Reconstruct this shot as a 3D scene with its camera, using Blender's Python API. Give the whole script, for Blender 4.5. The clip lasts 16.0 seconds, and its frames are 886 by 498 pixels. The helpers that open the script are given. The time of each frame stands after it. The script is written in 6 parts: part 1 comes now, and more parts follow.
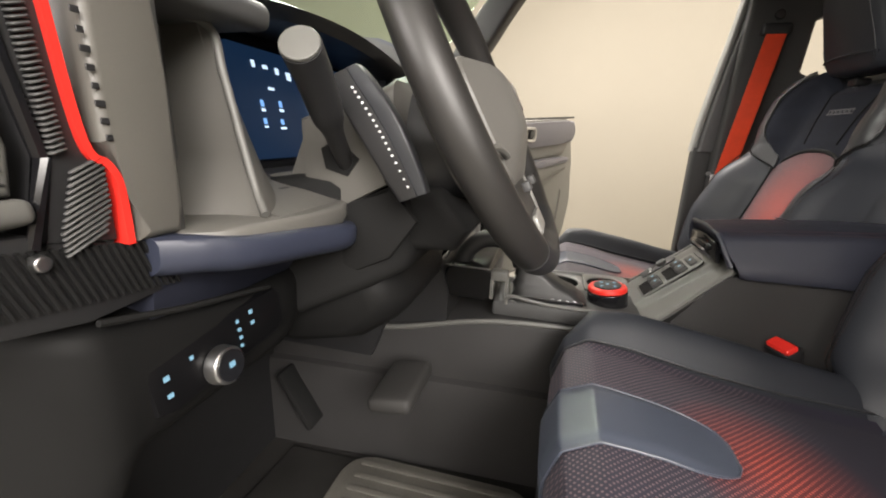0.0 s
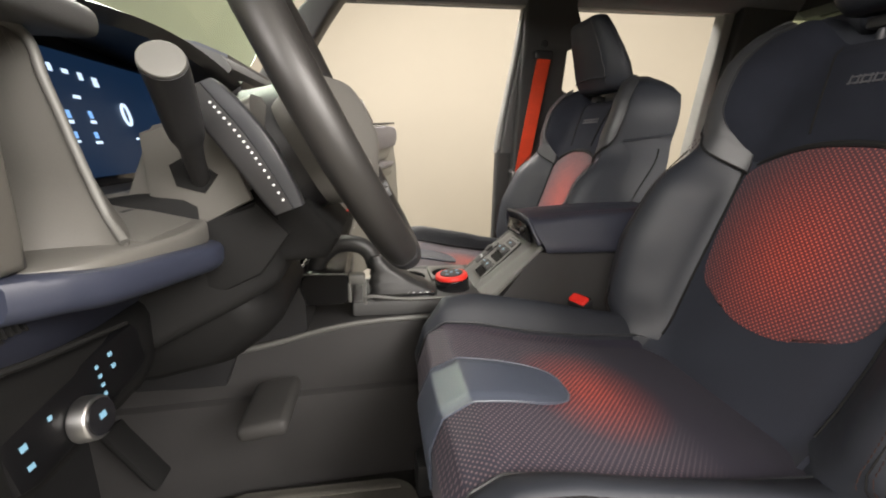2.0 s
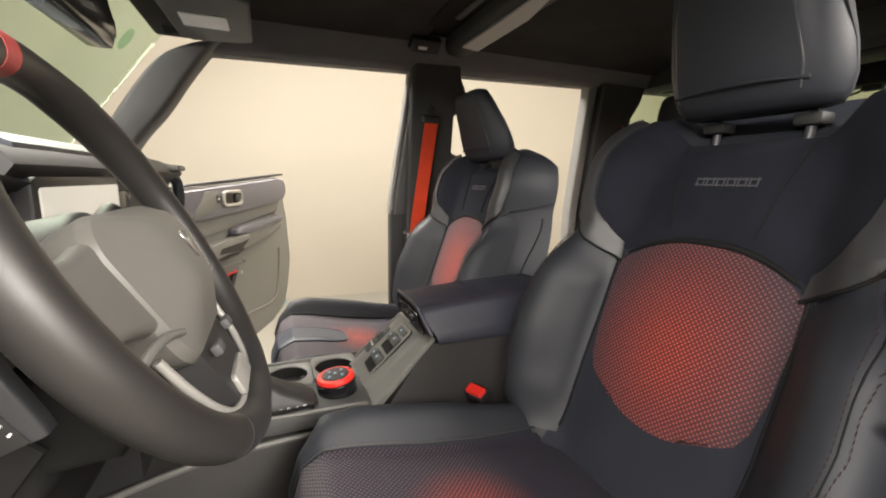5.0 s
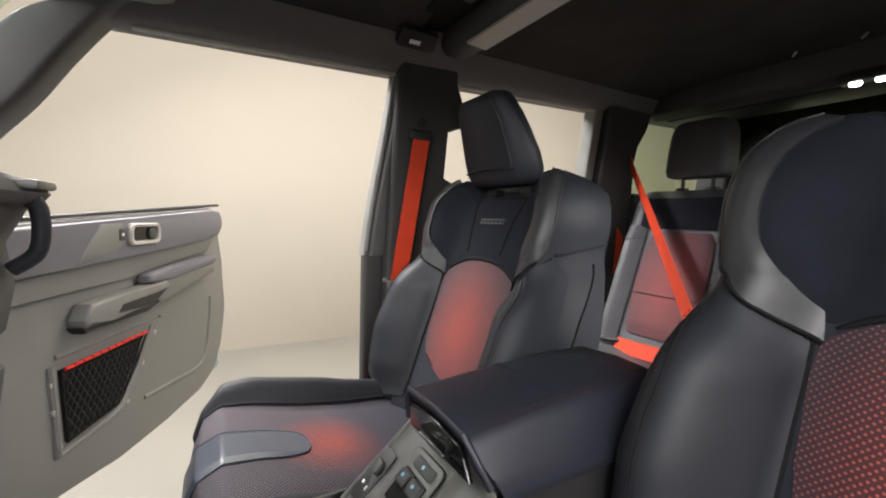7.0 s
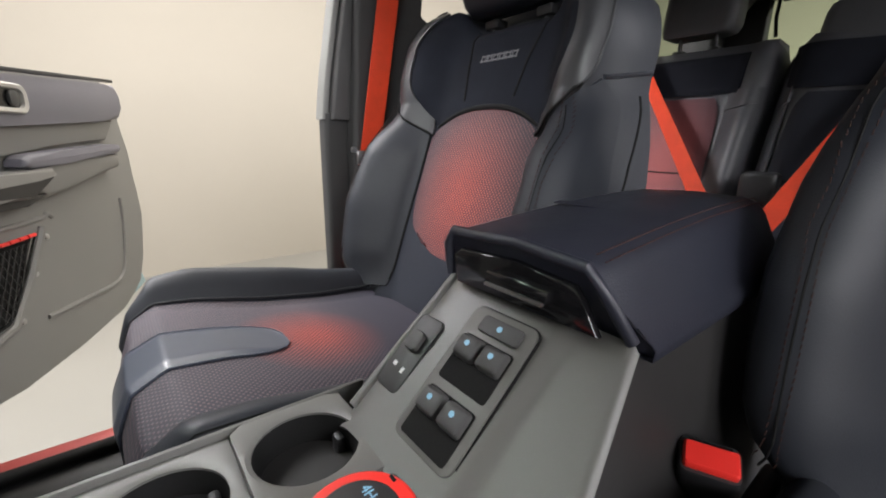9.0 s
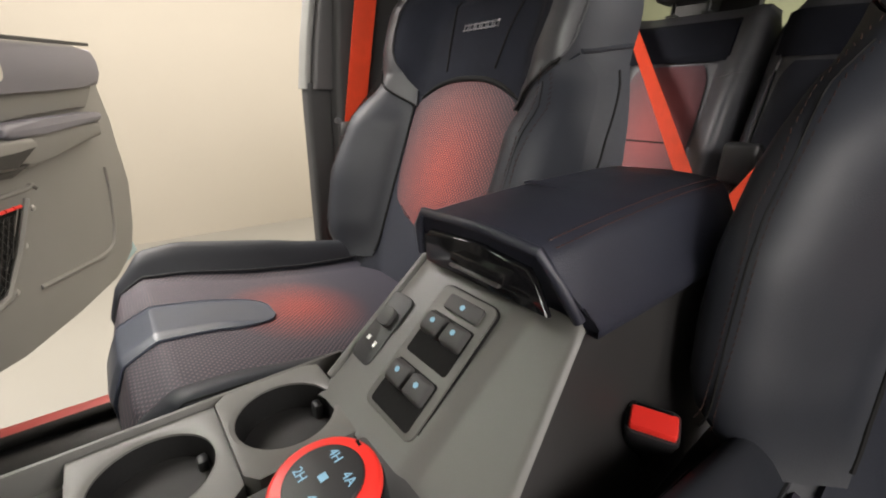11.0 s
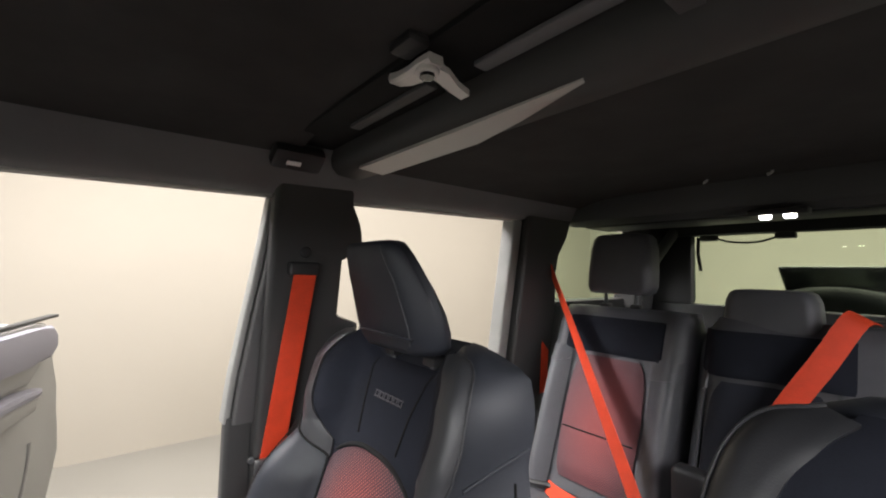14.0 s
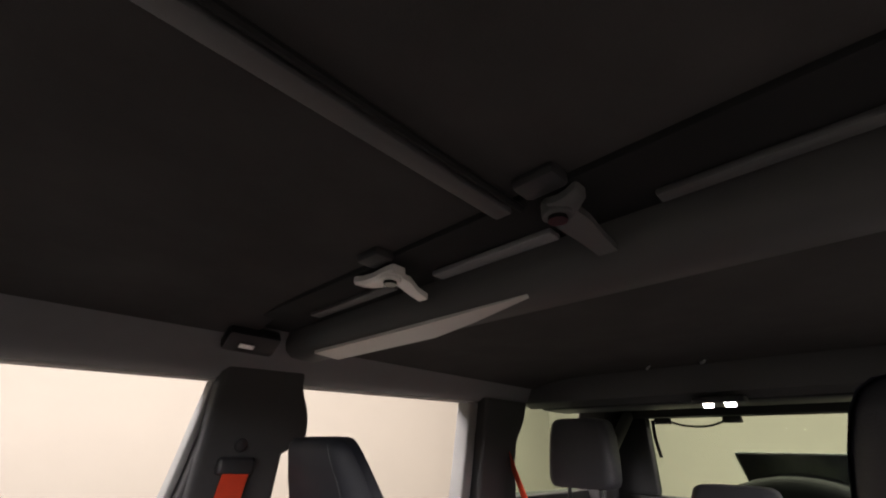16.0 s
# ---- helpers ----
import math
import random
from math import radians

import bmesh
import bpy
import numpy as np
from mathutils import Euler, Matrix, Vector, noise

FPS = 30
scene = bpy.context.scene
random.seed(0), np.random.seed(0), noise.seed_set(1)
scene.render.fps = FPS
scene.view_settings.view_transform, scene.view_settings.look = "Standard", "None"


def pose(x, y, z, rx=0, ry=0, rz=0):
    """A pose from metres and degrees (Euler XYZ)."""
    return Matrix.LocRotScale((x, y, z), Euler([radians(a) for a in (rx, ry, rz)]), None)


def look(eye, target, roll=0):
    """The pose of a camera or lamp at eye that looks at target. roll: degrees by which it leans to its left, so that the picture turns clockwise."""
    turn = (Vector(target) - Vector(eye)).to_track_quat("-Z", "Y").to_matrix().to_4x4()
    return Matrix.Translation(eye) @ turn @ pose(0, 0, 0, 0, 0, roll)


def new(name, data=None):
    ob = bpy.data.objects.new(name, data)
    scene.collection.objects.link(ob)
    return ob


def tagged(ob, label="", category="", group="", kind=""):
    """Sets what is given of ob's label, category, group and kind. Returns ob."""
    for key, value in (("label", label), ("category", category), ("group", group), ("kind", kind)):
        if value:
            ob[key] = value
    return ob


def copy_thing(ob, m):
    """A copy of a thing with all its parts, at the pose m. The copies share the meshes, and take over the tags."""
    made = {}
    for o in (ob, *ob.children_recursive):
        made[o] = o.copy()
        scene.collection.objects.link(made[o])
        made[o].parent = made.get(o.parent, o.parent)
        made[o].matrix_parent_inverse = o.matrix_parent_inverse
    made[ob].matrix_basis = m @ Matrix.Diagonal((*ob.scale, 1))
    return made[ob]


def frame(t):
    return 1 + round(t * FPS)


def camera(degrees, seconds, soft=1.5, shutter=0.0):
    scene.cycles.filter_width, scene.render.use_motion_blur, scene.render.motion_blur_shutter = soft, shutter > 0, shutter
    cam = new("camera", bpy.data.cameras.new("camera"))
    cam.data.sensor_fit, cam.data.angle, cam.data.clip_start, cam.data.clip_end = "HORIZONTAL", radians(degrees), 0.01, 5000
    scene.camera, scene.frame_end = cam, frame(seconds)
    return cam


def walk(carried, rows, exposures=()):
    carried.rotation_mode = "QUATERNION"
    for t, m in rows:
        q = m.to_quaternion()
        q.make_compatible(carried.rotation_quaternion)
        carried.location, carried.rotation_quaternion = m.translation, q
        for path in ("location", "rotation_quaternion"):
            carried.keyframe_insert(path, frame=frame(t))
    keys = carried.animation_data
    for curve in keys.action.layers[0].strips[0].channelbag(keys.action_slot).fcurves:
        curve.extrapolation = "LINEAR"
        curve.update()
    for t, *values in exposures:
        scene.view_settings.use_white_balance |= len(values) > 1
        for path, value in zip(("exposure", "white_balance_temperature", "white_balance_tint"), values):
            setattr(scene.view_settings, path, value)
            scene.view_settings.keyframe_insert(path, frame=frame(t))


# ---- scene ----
cam = camera(94.2, 16.0, 2.0)
PATH = [
    (0, (-0.119, -0.782, 1.313), (-0.598, 1.083, 0.773), 2.0),
    (0.5, (-0.122, -0.798, 1.319), (-0.313, 1.125, 0.803), 1.4),
    (1, (-0.13, -0.81, 1.329), (-0.09, 1.124, 0.821), 1.3),
    (1.5, (-0.146, -0.813, 1.324), (0.055, 1.112, 0.822), 1.1),
    (2, (-0.155, -0.823, 1.319), (0.164, 1.087, 0.818), 1.1),
    (2.5, (-0.151, -0.83, 1.323), (0.243, 1.066, 0.822), 1.0),
    (3, (-0.144, -0.821, 1.329), (0.325, 1.057, 0.824), 1.2),
    (3.5, (-0.133, -0.812, 1.341), (0.408, 1.048, 0.845), 1.1),
    (4, (-0.129, -0.8, 1.355), (0.485, 1.044, 0.882), 1.0),
    (4.5, (-0.114, -0.776, 1.383), (0.579, 1.053, 0.966), 1.0),
    (5, (-0.094, -0.744, 1.409), (0.662, 1.078, 1.08), 1.0),
    (5.2, (-0.081, -0.722, 1.424), (0.695, 1.097, 1.128), 0.9),
    (7.3, (-0.071, -0.325, 1.371), (0.957, 1.385, 1.227), 1.2),
    (7.5, (-0.068, -0.294, 1.347), (0.988, 1.395, 1.167), 1.0),
    (8, (-0.067, -0.244, 1.306), (1.051, 1.389, 1.019), 0.9),
    (8.5, (-0.069, -0.211, 1.275), (1.099, 1.364, 0.876), 0.9),
    (9, (-0.074, -0.177, 1.246), (1.127, 1.338, 0.733), 1.0),
    (9.2, (-0.079, -0.169, 1.239), (1.132, 1.324, 0.687), 1.0),
    (11.5, (-0.048, -0.22, 1.293), (1.139, 1.241, 0.615), 1.0),
    (12, (-0.019, -0.242, 1.377), (1.168, 1.245, 0.761), 1.1),
    (12.5, (0.018, -0.256, 1.443), (1.211, 1.279, 0.973), 1.0),
    (13, (0.056, -0.25, 1.515), (1.271, 1.308, 1.202), 1.1),
    (13.5, (0.076, -0.257, 1.579), (1.318, 1.307, 1.465), 1.2),
    (14, (0.095, -0.244, 1.612), (1.352, 1.307, 1.724), 1.3),
    (14.5, (0.094, -0.245, 1.646), (1.365, 1.264, 1.974), 1.3),
    (15, (0.089, -0.242, 1.669), (1.364, 1.204, 2.197), 1.3),
    (15.5, (0.087, -0.251, 1.662), (1.357, 1.115, 2.384), 1.3),
    (16, (0.07, -0.265, 1.648), (1.337, 1.01, 2.525), 1.4),
]
walk(cam, [(t, look(eye, target, roll)) for t, eye, target, roll in PATH],
     [(0, 0.49, 6750, 9), (3, 0.56, 6800, 9), (5.2, 0.65, 6900, 9), (7.3, 0.53, 6250, 10), (9.2, 0.50, 6150, 10), (11.5, 0.60, 6750, 10), (13, 0.76, 6750, 10), (14.5, 0.74, 6050, 13), (15.2, 0.72, 6150, 17), (16, 0.66, 6400, 18)])

# ---- light: a bright studio, unseen soft lamps placed above and beside the car ----
world = bpy.data.worlds.new("studio_dim")
scene.world = world
world.use_nodes = True
world.node_tree.nodes["Background"].inputs[0].default_value = (1.0, 0.93, 0.82, 1)
world.node_tree.nodes["Background"].inputs[1].default_value = 0.02
scene.view_settings.exposure = 0.0


def area_lamp(name, at, target, sx, sy, watts, colour):
    lamp = bpy.data.lights.new(name, "AREA")
    lamp.shape, lamp.size, lamp.size_y, lamp.energy, lamp.color = "RECTANGLE", sx, sy, watts, colour
    ob = new(name, lamp)
    ob.matrix_world = look(at, target)
    return ob


WARM, NEUTRAL = (1.0, 0.905, 0.765), (1.0, 0.955, 0.935)
area_lamp("unseen_lamp", (0.6, 1.9, 3.9), (0.6, 2.15, 0), 5.0, 1.5, 128, WARM)
# Added fill for seats, dash and end walls; none of these lamps show.
area_lamp("unseen_lamp", (-1.1, 2.1, 3.6), (0.4, 0.5, 1.1), 1.8, 1.2, 180, NEUTRAL)
area_lamp("unseen_lamp", (0.3, -2.8, 2.5), (0.1, 0.2, 1.1), 2.0, 1.3, 50, NEUTRAL)
area_lamp("unseen_lamp", (-2.5, -2.4, 2.6), (0.45, -0.2, 1.2), 2.4, 1.4, 180, NEUTRAL)
area_lamp("unseen_lamp", (1.7, -2.8, 2.8), (1.1, 0.2, 1.2), 2.0, 1.5, 200, NEUTRAL)
area_lamp("unseen_lamp", (-4.2, 0, 3.9), (-5.4, 0, 1.8), 0.8, 5.0, 110, WARM)
area_lamp("unseen_lamp", (4.2, 0, 3.7), (4.2, 0.01, 0), 2.0, 5.0, 205, WARM)


# ---- materials ----
def nodes_of(m):
    m.use_nodes = True
    return m.node_tree.nodes, m.node_tree.links, m.node_tree.nodes["Principled BSDF"]


def link_bump(n, l, bsdf, height, strength, dist):
    b = n.new("ShaderNodeBump")
    b.inputs["Strength"].default_value, b.inputs["Distance"].default_value = strength, dist
    l.new(height, b.inputs["Height"])
    l.new(b.outputs[0], bsdf.inputs["Normal"])


def coords(n, l, scale=(1, 1, 1), rot=(0, 0, 0), at=(0, 0, 0)):
    tc, mp = n.new("ShaderNodeTexCoord"), n.new("ShaderNodeMapping")
    mp.inputs["Scale"].default_value, mp.inputs["Rotation"].default_value, mp.inputs["Location"].default_value = scale, rot, at
    l.new(tc.outputs["Object"], mp.inputs[0])
    return mp.outputs[0]


def ramp(n, l, fac, stops):
    r = n.new("ShaderNodeValToRGB")
    while len(r.color_ramp.elements) < len(stops):
        r.color_ramp.elements.new(0.5)
    for e, (p, c) in zip(r.color_ramp.elements, stops):
        e.position, e.color = p, (*c, 1) if len(c) == 3 else c
    l.new(fac, r.inputs[0])
    return r.outputs[0]


def mixc(n, l, fac, a, b, kind="MIX"):
    m = n.new("ShaderNodeMix")
    m.data_type, m.blend_type = "RGBA", kind
    for i, v in ((0, fac), (6, a), (7, b)):
        if hasattr(v, "is_linked"):
            l.new(v, m.inputs[i])
        else:
            m.inputs[i].default_value = v if i == 0 else (*v, 1)
    return m.outputs[2]


def noise_tex(n, l, vec, scale, detail=4.0, rough=0.6):
    t = n.new("ShaderNodeTexNoise")
    t.inputs["Scale"].default_value, t.inputs["Detail"].default_value, t.inputs["Roughness"].default_value = scale, detail, rough
    l.new(vec, t.inputs["Vector"])
    return t.outputs[0]


def surface(name, base, rough=0.5, metal=0.0, grain=600, bump=0.15, depth=0.0006, vary=0.25, spec=0.5, voro=False, sheen=0.0, big=9.0):
    """A grained surface: two scales of tone, fine relief, uneven gloss."""
    m = bpy.data.materials.new(name)
    n, l, b = nodes_of(m)
    c = coords(n, l)
    large, fine = noise_tex(n, l, c, big, 5), noise_tex(n, l, c, grain, 3)
    lo, hi = tuple(v * (1 - vary) for v in base), tuple(min(1, v * (1 + vary)) for v in base)
    tone = ramp(n, l, large, [(0.3, lo), (0.7, hi)])
    l.new(mixc(n, l, 0.25, tone, ramp(n, l, fine, [(0.35, lo), (0.65, hi)])), b.inputs["Base Color"])
    rr = n.new("ShaderNodeMapRange")
    rr.inputs[1].default_value, rr.inputs[2].default_value = 0.3, 0.7
    rr.inputs[3].default_value, rr.inputs[4].default_value = max(0.02, rough - 0.07), min(1, rough + 0.07)
    l.new(large, rr.inputs[0])
    l.new(rr.outputs[0], b.inputs["Roughness"])
    b.inputs["Metallic"].default_value = metal
    b.inputs["Specular IOR Level"].default_value = spec
    b.inputs["Sheen Weight"].default_value = sheen
    b.inputs["Sheen Roughness"].default_value = 0.5
    if bump:
        h = fine
        if voro:
            v = n.new("ShaderNodeTexVoronoi")
            v.feature = "DISTANCE_TO_EDGE"
            v.inputs["Scale"].default_value = grain
            l.new(c, v.inputs["Vector"])
            h = ramp(n, l, v.outputs[0], [(0.0, (0, 0, 0)), (0.25, (1, 1, 1))])
        link_bump(n, l, b, h, bump, depth)
    return m


def dotted(name, plane, ground_in, ground_out, dot_in, dot_out, centre, radii, pitch=0.0051, size=0.17, plain=None):
    """A perforated knit: staggered dots on a ground that fades from the middle of its insert outwards. plane: the two axes of the cloth."""
    m = bpy.data.materials.new(name)
    n, l, b = nodes_of(m)
    c = coords(n, l)
    sep, flat = n.new("ShaderNodeSeparateXYZ"), n.new("ShaderNodeCombineXYZ")
    l.new(c, sep.inputs[0])
    for i, a in enumerate(plane):
        l.new(sep.outputs["XYZ".index(a)], flat.inputs[i])
    mp = n.new("ShaderNodeMapping")
    mp.inputs["Scale"].default_value, mp.inputs["Rotation"].default_value = (1 / pitch, 1 / pitch, 1), (0, 0, radians(45))
    l.new(flat.outputs[0], mp.inputs[0])
    v = n.new("ShaderNodeTexVoronoi")
    v.voronoi_dimensions = "2D"
    v.inputs["Scale"].default_value, v.inputs["Randomness"].default_value = 1.0, 0.06
    l.new(mp.outputs[0], v.inputs["Vector"])
    dots = ramp(n, l, v.outputs["Distance"], [(size, (1, 1, 1)), (size + 0.14, (0, 0, 0))])
    if plain:  # the dots run out towards the rear of the cloth
        mr = n.new("ShaderNodeMapRange")
        mr.inputs[1].default_value, mr.inputs[2].default_value, mr.inputs[3].default_value, mr.inputs[4].default_value = plain[0], plain[1], 1.0, 0.0
        l.new(sep.outputs["X"], mr.inputs[0])
        dots = mixc(n, l, mr.outputs[0], (0, 0, 0), dots)
    # the fade
    sub = n.new("ShaderNodeVectorMath")
    sub.operation = "SUBTRACT"
    l.new(flat.outputs[0], sub.inputs[0])
    sub.inputs[1].default_value = (*centre, 0)
    div = n.new("ShaderNodeVectorMath")
    div.operation = "DIVIDE"
    l.new(sub.outputs[0], div.inputs[0])
    div.inputs[1].default_value = (*radii, 1)
    ln = n.new("ShaderNodeVectorMath")
    ln.operation = "LENGTH"
    l.new(div.outputs[0], ln.inputs[0])
    fade = ramp(n, l, ln.outputs["Value"], [(0.15, (0, 0, 0)), (1.0, (1, 1, 1))])
    fine = noise_tex(n, l, c, 900, 3)
    ground = mixc(n, l, fade, ground_in, ground_out)
    dot = mixc(n, l, fade, dot_in, dot_out)
    col = mixc(n, l, dots, ground, dot)
    l.new(mixc(n, l, 0.3, col, ramp(n, l, fine, [(0.3, (0.4, 0.4, 0.4)), (0.7, (1, 1, 1))]), "MULTIPLY"), b.inputs["Base Color"])
    b.inputs["Roughness"].default_value = 0.7
    b.inputs["Sheen Weight"].default_value = 0.03
    link_bump(n, l, b, dots, 0.35, 0.0015)
    return m


def glow_mat(name, colour, strength):
    m = bpy.data.materials.new(name)
    n, l, b = nodes_of(m)
    b.inputs["Base Color"].default_value = (*(v * 0.3 for v in colour), 1)
    b.inputs["Emission Color"].default_value, b.inputs["Emission Strength"].default_value = (*colour, 1), strength
    return m


def glass_mat(name, colour, rough=0.0, gloss=0.05):
    m = bpy.data.materials.new(name)
    n, l, b = nodes_of(m)
    out = n["Material Output"]
    tr, gl, mx = n.new("ShaderNodeBsdfTransparent"), n.new("ShaderNodeBsdfGlossy"), n.new("ShaderNodeMixShader")
    tr.inputs[0].default_value = (*colour, 1)
    gl.inputs["Roughness"].default_value = rough
    mx.inputs[0].default_value = gloss
    l.new(tr.outputs[0], mx.inputs[1])
    l.new(gl.outputs[0], mx.inputs[2])
    l.new(mx.outputs[0], out.inputs[0])
    return m


def woven(name, base, rough=0.6):
    """Belt webbing: fine ribs across and along."""
    m = bpy.data.materials.new(name)
    n, l, b = nodes_of(m)
    c = coords(n, l)
    w = n.new("ShaderNodeTexWave")
    w.inputs["Scale"].default_value, w.inputs["Distortion"].default_value = 260, 1.5
    w.bands_direction = "Z"
    l.new(c, w.inputs["Vector"])
    f = noise_tex(n, l, c, 30, 4)
    tone = ramp(n, l, f, [(0.3, tuple(v * 0.8 for v in base)), (0.7, base)])
    l.new(mixc(n, l, 0.2, tone, w.outputs[0], "MULTIPLY"), b.inputs["Base Color"])
    b.inputs["Roughness"].default_value = rough
    link_bump(n, l, b, w.outputs[0], 0.25, 0.0006)
    return m


M = {}
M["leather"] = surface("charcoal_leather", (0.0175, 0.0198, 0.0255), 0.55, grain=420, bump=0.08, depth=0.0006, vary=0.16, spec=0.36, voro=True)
M["lid_hide"] = surface("navy_black_leather", (0.024, 0.026, 0.038), 0.46, grain=420, bump=0.14, depth=0.0006, vary=0.14, spec=0.45, voro=True)
# Front leather made paler, its colour replacing light that misses the rear seats.
M["rear_hide"] = surface("brightened_charcoal_leather", (0.066, 0.067, 0.074), 0.48, grain=420, bump=0.10, depth=0.0006, vary=0.14, spec=0.4, voro=True)
M["sill_red"] = surface("dull_red_reflector", (0.30, 0.05, 0.045), 0.5, bump=0)
M["silver"] = surface("grey_leather", (0.050, 0.058, 0.078), 0.34, grain=420, bump=0.03, depth=0.0006, vary=0.08, voro=True)
M["suede"] = surface("black_suede", (0.012, 0.0135, 0.019), 0.95, grain=900, bump=0.3, depth=0.0008, vary=0.3, spec=0.12, sheen=0.01)
M["navy"] = surface("navy_cloth", (0.0165, 0.0185, 0.026), 0.8, grain=700, bump=0.3, depth=0.0008, vary=0.2, spec=0.2, sheen=0.03)
M["plastic"] = surface("black_moulded_plastic", (0.016, 0.016, 0.017), 0.5, grain=1100, bump=0.25, depth=0.0005, vary=0.12)
M["soft"] = surface("soft_grey_trim", (0.055, 0.055, 0.055), 0.6, grain=800, bump=0.3, depth=0.0006, vary=0.1)
M["console"] = surface("satin_grey_plastic", (0.108, 0.107, 0.100), 0.45, grain=900, bump=0.12, depth=0.0004, vary=0.06)
M["gloss"] = surface("gloss_black", (0.008, 0.008, 0.009), 0.12, bump=0, vary=0.1)
M["rubber"] = surface("black_rubber", (0.010, 0.010, 0.010), 0.8, grain=500, vary=0.2, spec=0.15)
M["blue"] = surface("slate_blue_trim", (0.022, 0.026, 0.043), 0.45, grain=900, bump=0.15, depth=0.0004, vary=0.1)
M["navy_trim"] = surface("dark_navy_trim", (0.015, 0.017, 0.028), 0.5, grain=900, bump=0.15, depth=0.0004, vary=0.1)
M["steel_dark"] = surface("satin_grey_metal", (0.042, 0.044, 0.049), 0.42, metal=0.2, bump=0, vary=0.05)
M["trim_grey"] = surface("lit_grey_trim", (0.096, 0.092, 0.084), 0.5, grain=900, bump=0.2, depth=0.0005, vary=0.08)
M["wheel_hide"] = surface("charcoal_wheel_leather", (0.018, 0.017, 0.016), 0.42, grain=1100, bump=0.08, depth=0.0005, vary=0.1, voro=True)
M["pale_silver"] = surface("satin_pale_silver", (0.48, 0.47, 0.45), 0.4, metal=0.2, bump=0, vary=0.05)
M["spoke_silver"] = surface("satin_spoke_silver", (0.24, 0.235, 0.22), 0.4, metal=0.2, bump=0, vary=0.06)
M["chrome"] = surface("bright_metal", (0.75, 0.75, 0.74), 0.16, metal=1.0, bump=0, vary=0.05)
M["steel"] = surface("brushed_steel", (0.45, 0.45, 0.45), 0.35, metal=1.0, grain=300, bump=0.1, vary=0.1)
M["belt"] = woven("orange_webbing", (0.72, 0.055, 0.012))
M["red"] = surface("red_trim", (0.75, 0.030, 0.022), 0.4, bump=0, vary=0.06)
M["headliner"] = surface("black_headliner", (0.041, 0.039, 0.038), 0.95, grain=1200, bump=0.4, depth=0.0008, vary=0.25, spec=0.06)
M["carpet"] = surface("charcoal_floor_mat", (0.022, 0.021, 0.020), 0.9, grain=500, bump=0.6, depth=0.002, vary=0.3, spec=0.1)
M["pillar"] = surface("dark_pillar_trim", (0.022, 0.022, 0.022), 0.7, grain=1000, bump=0.25, depth=0.0005, vary=0.12, spec=0.3)
M["rail"] = surface("grey_rail_trim", (0.135, 0.133, 0.135), 0.65, grain=1000, bump=0.25, depth=0.0005, vary=0.1, spec=0.3)
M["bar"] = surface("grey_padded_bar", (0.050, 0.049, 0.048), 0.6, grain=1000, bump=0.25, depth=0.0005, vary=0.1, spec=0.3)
# Light on the bar's underside, put into a paler grey.
M["bar_light"] = surface("painted_bar_light", (0.45, 0.434, 0.405), 0.55, grain=900, bump=0.15, depth=0.0004, vary=0.08)
M["bezel"] = surface("warm_grey_bezel", (0.098, 0.093, 0.083), 0.5, grain=900, bump=0.2, depth=0.0005, vary=0.08)
M["panel_black"] = surface("satin_black_panel", (0.004, 0.004, 0.0045), 0.35, bump=0, vary=0.1, spec=0.2)
M["block"] = surface("charcoal_console_side", (0.032, 0.031, 0.031), 0.55, grain=1000, bump=0.25, depth=0.0005, vary=0.12, spec=0.2)
M["knee"] = surface("black_knee_trim", (0.008, 0.008, 0.008), 0.58, grain=1000, bump=0.2, depth=0.0005, vary=0.12, spec=0.1)
M["bpillar"] = surface("charcoal_pillar_trim", (0.036, 0.036, 0.0355), 0.65, grain=1000, bump=0.25, depth=0.0005, vary=0.12, spec=0.3)
M["seal"] = surface("grey_door_seal", (0.18, 0.18, 0.17), 0.6, grain=600, vary=0.15)
M["doortrim"] = surface("mid_grey_door_trim", (0.180, 0.177, 0.172), 0.55, grain=900, bump=0.2, depth=0.0005, vary=0.08)
M["jamb"] = surface("grey_door_shut_face", (0.42, 0.41, 0.385), 0.5, grain=500, vary=0.1)
M["doorpad"] = surface("slate_door_pad", (0.150, 0.147, 0.175), 0.5, grain=420, bump=0.2, voro=True, vary=0.08)
M["paint"] = surface("pale_blue_body_paint", (0.30, 0.42, 0.45), 0.25, bump=0, vary=0.04)
M["wall"] = surface("warm_white_wall", (0.285, 0.263, 0.226), 0.85, grain=120, bump=0.08, depth=0.001, vary=0.03, spec=0.2, big=0.8)
# Unseen ceiling, set far paler than the walls to bounce light down.
M["ceiling"] = surface("white_ceiling", (0.80, 0.77, 0.70), 0.9, grain=120, bump=0.08, depth=0.001, vary=0.03, spec=0.2, big=0.8)
M["emblem"] = surface("grey_emblem_print", (0.060, 0.060, 0.065), 0.5, bump=0)
M["floor"] = surface("pale_studio_floor", (0.190, 0.183, 0.165), 0.6, grain=150, bump=0.08, depth=0.001, vary=0.06, big=1.5)
M["insert"] = dotted("red_back_insert", "YZ", (0.115, 0.010, 0.011), (0.026, 0.014, 0.021), (0.58, 0.115, 0.07), (0.15, 0.058, 0.056), (0.0, 0.43), (0.140, 0.178))
M["cushion_knit"] = dotted("red_cushion_insert", "YX", (0.105, 0.010, 0.011), (0.017, 0.015, 0.027), (0.62, 0.12, 0.08), (0.125, 0.084, 0.092), (0.0, -0.025), (0.115, 0.11), plain=(0.0, 0.07))
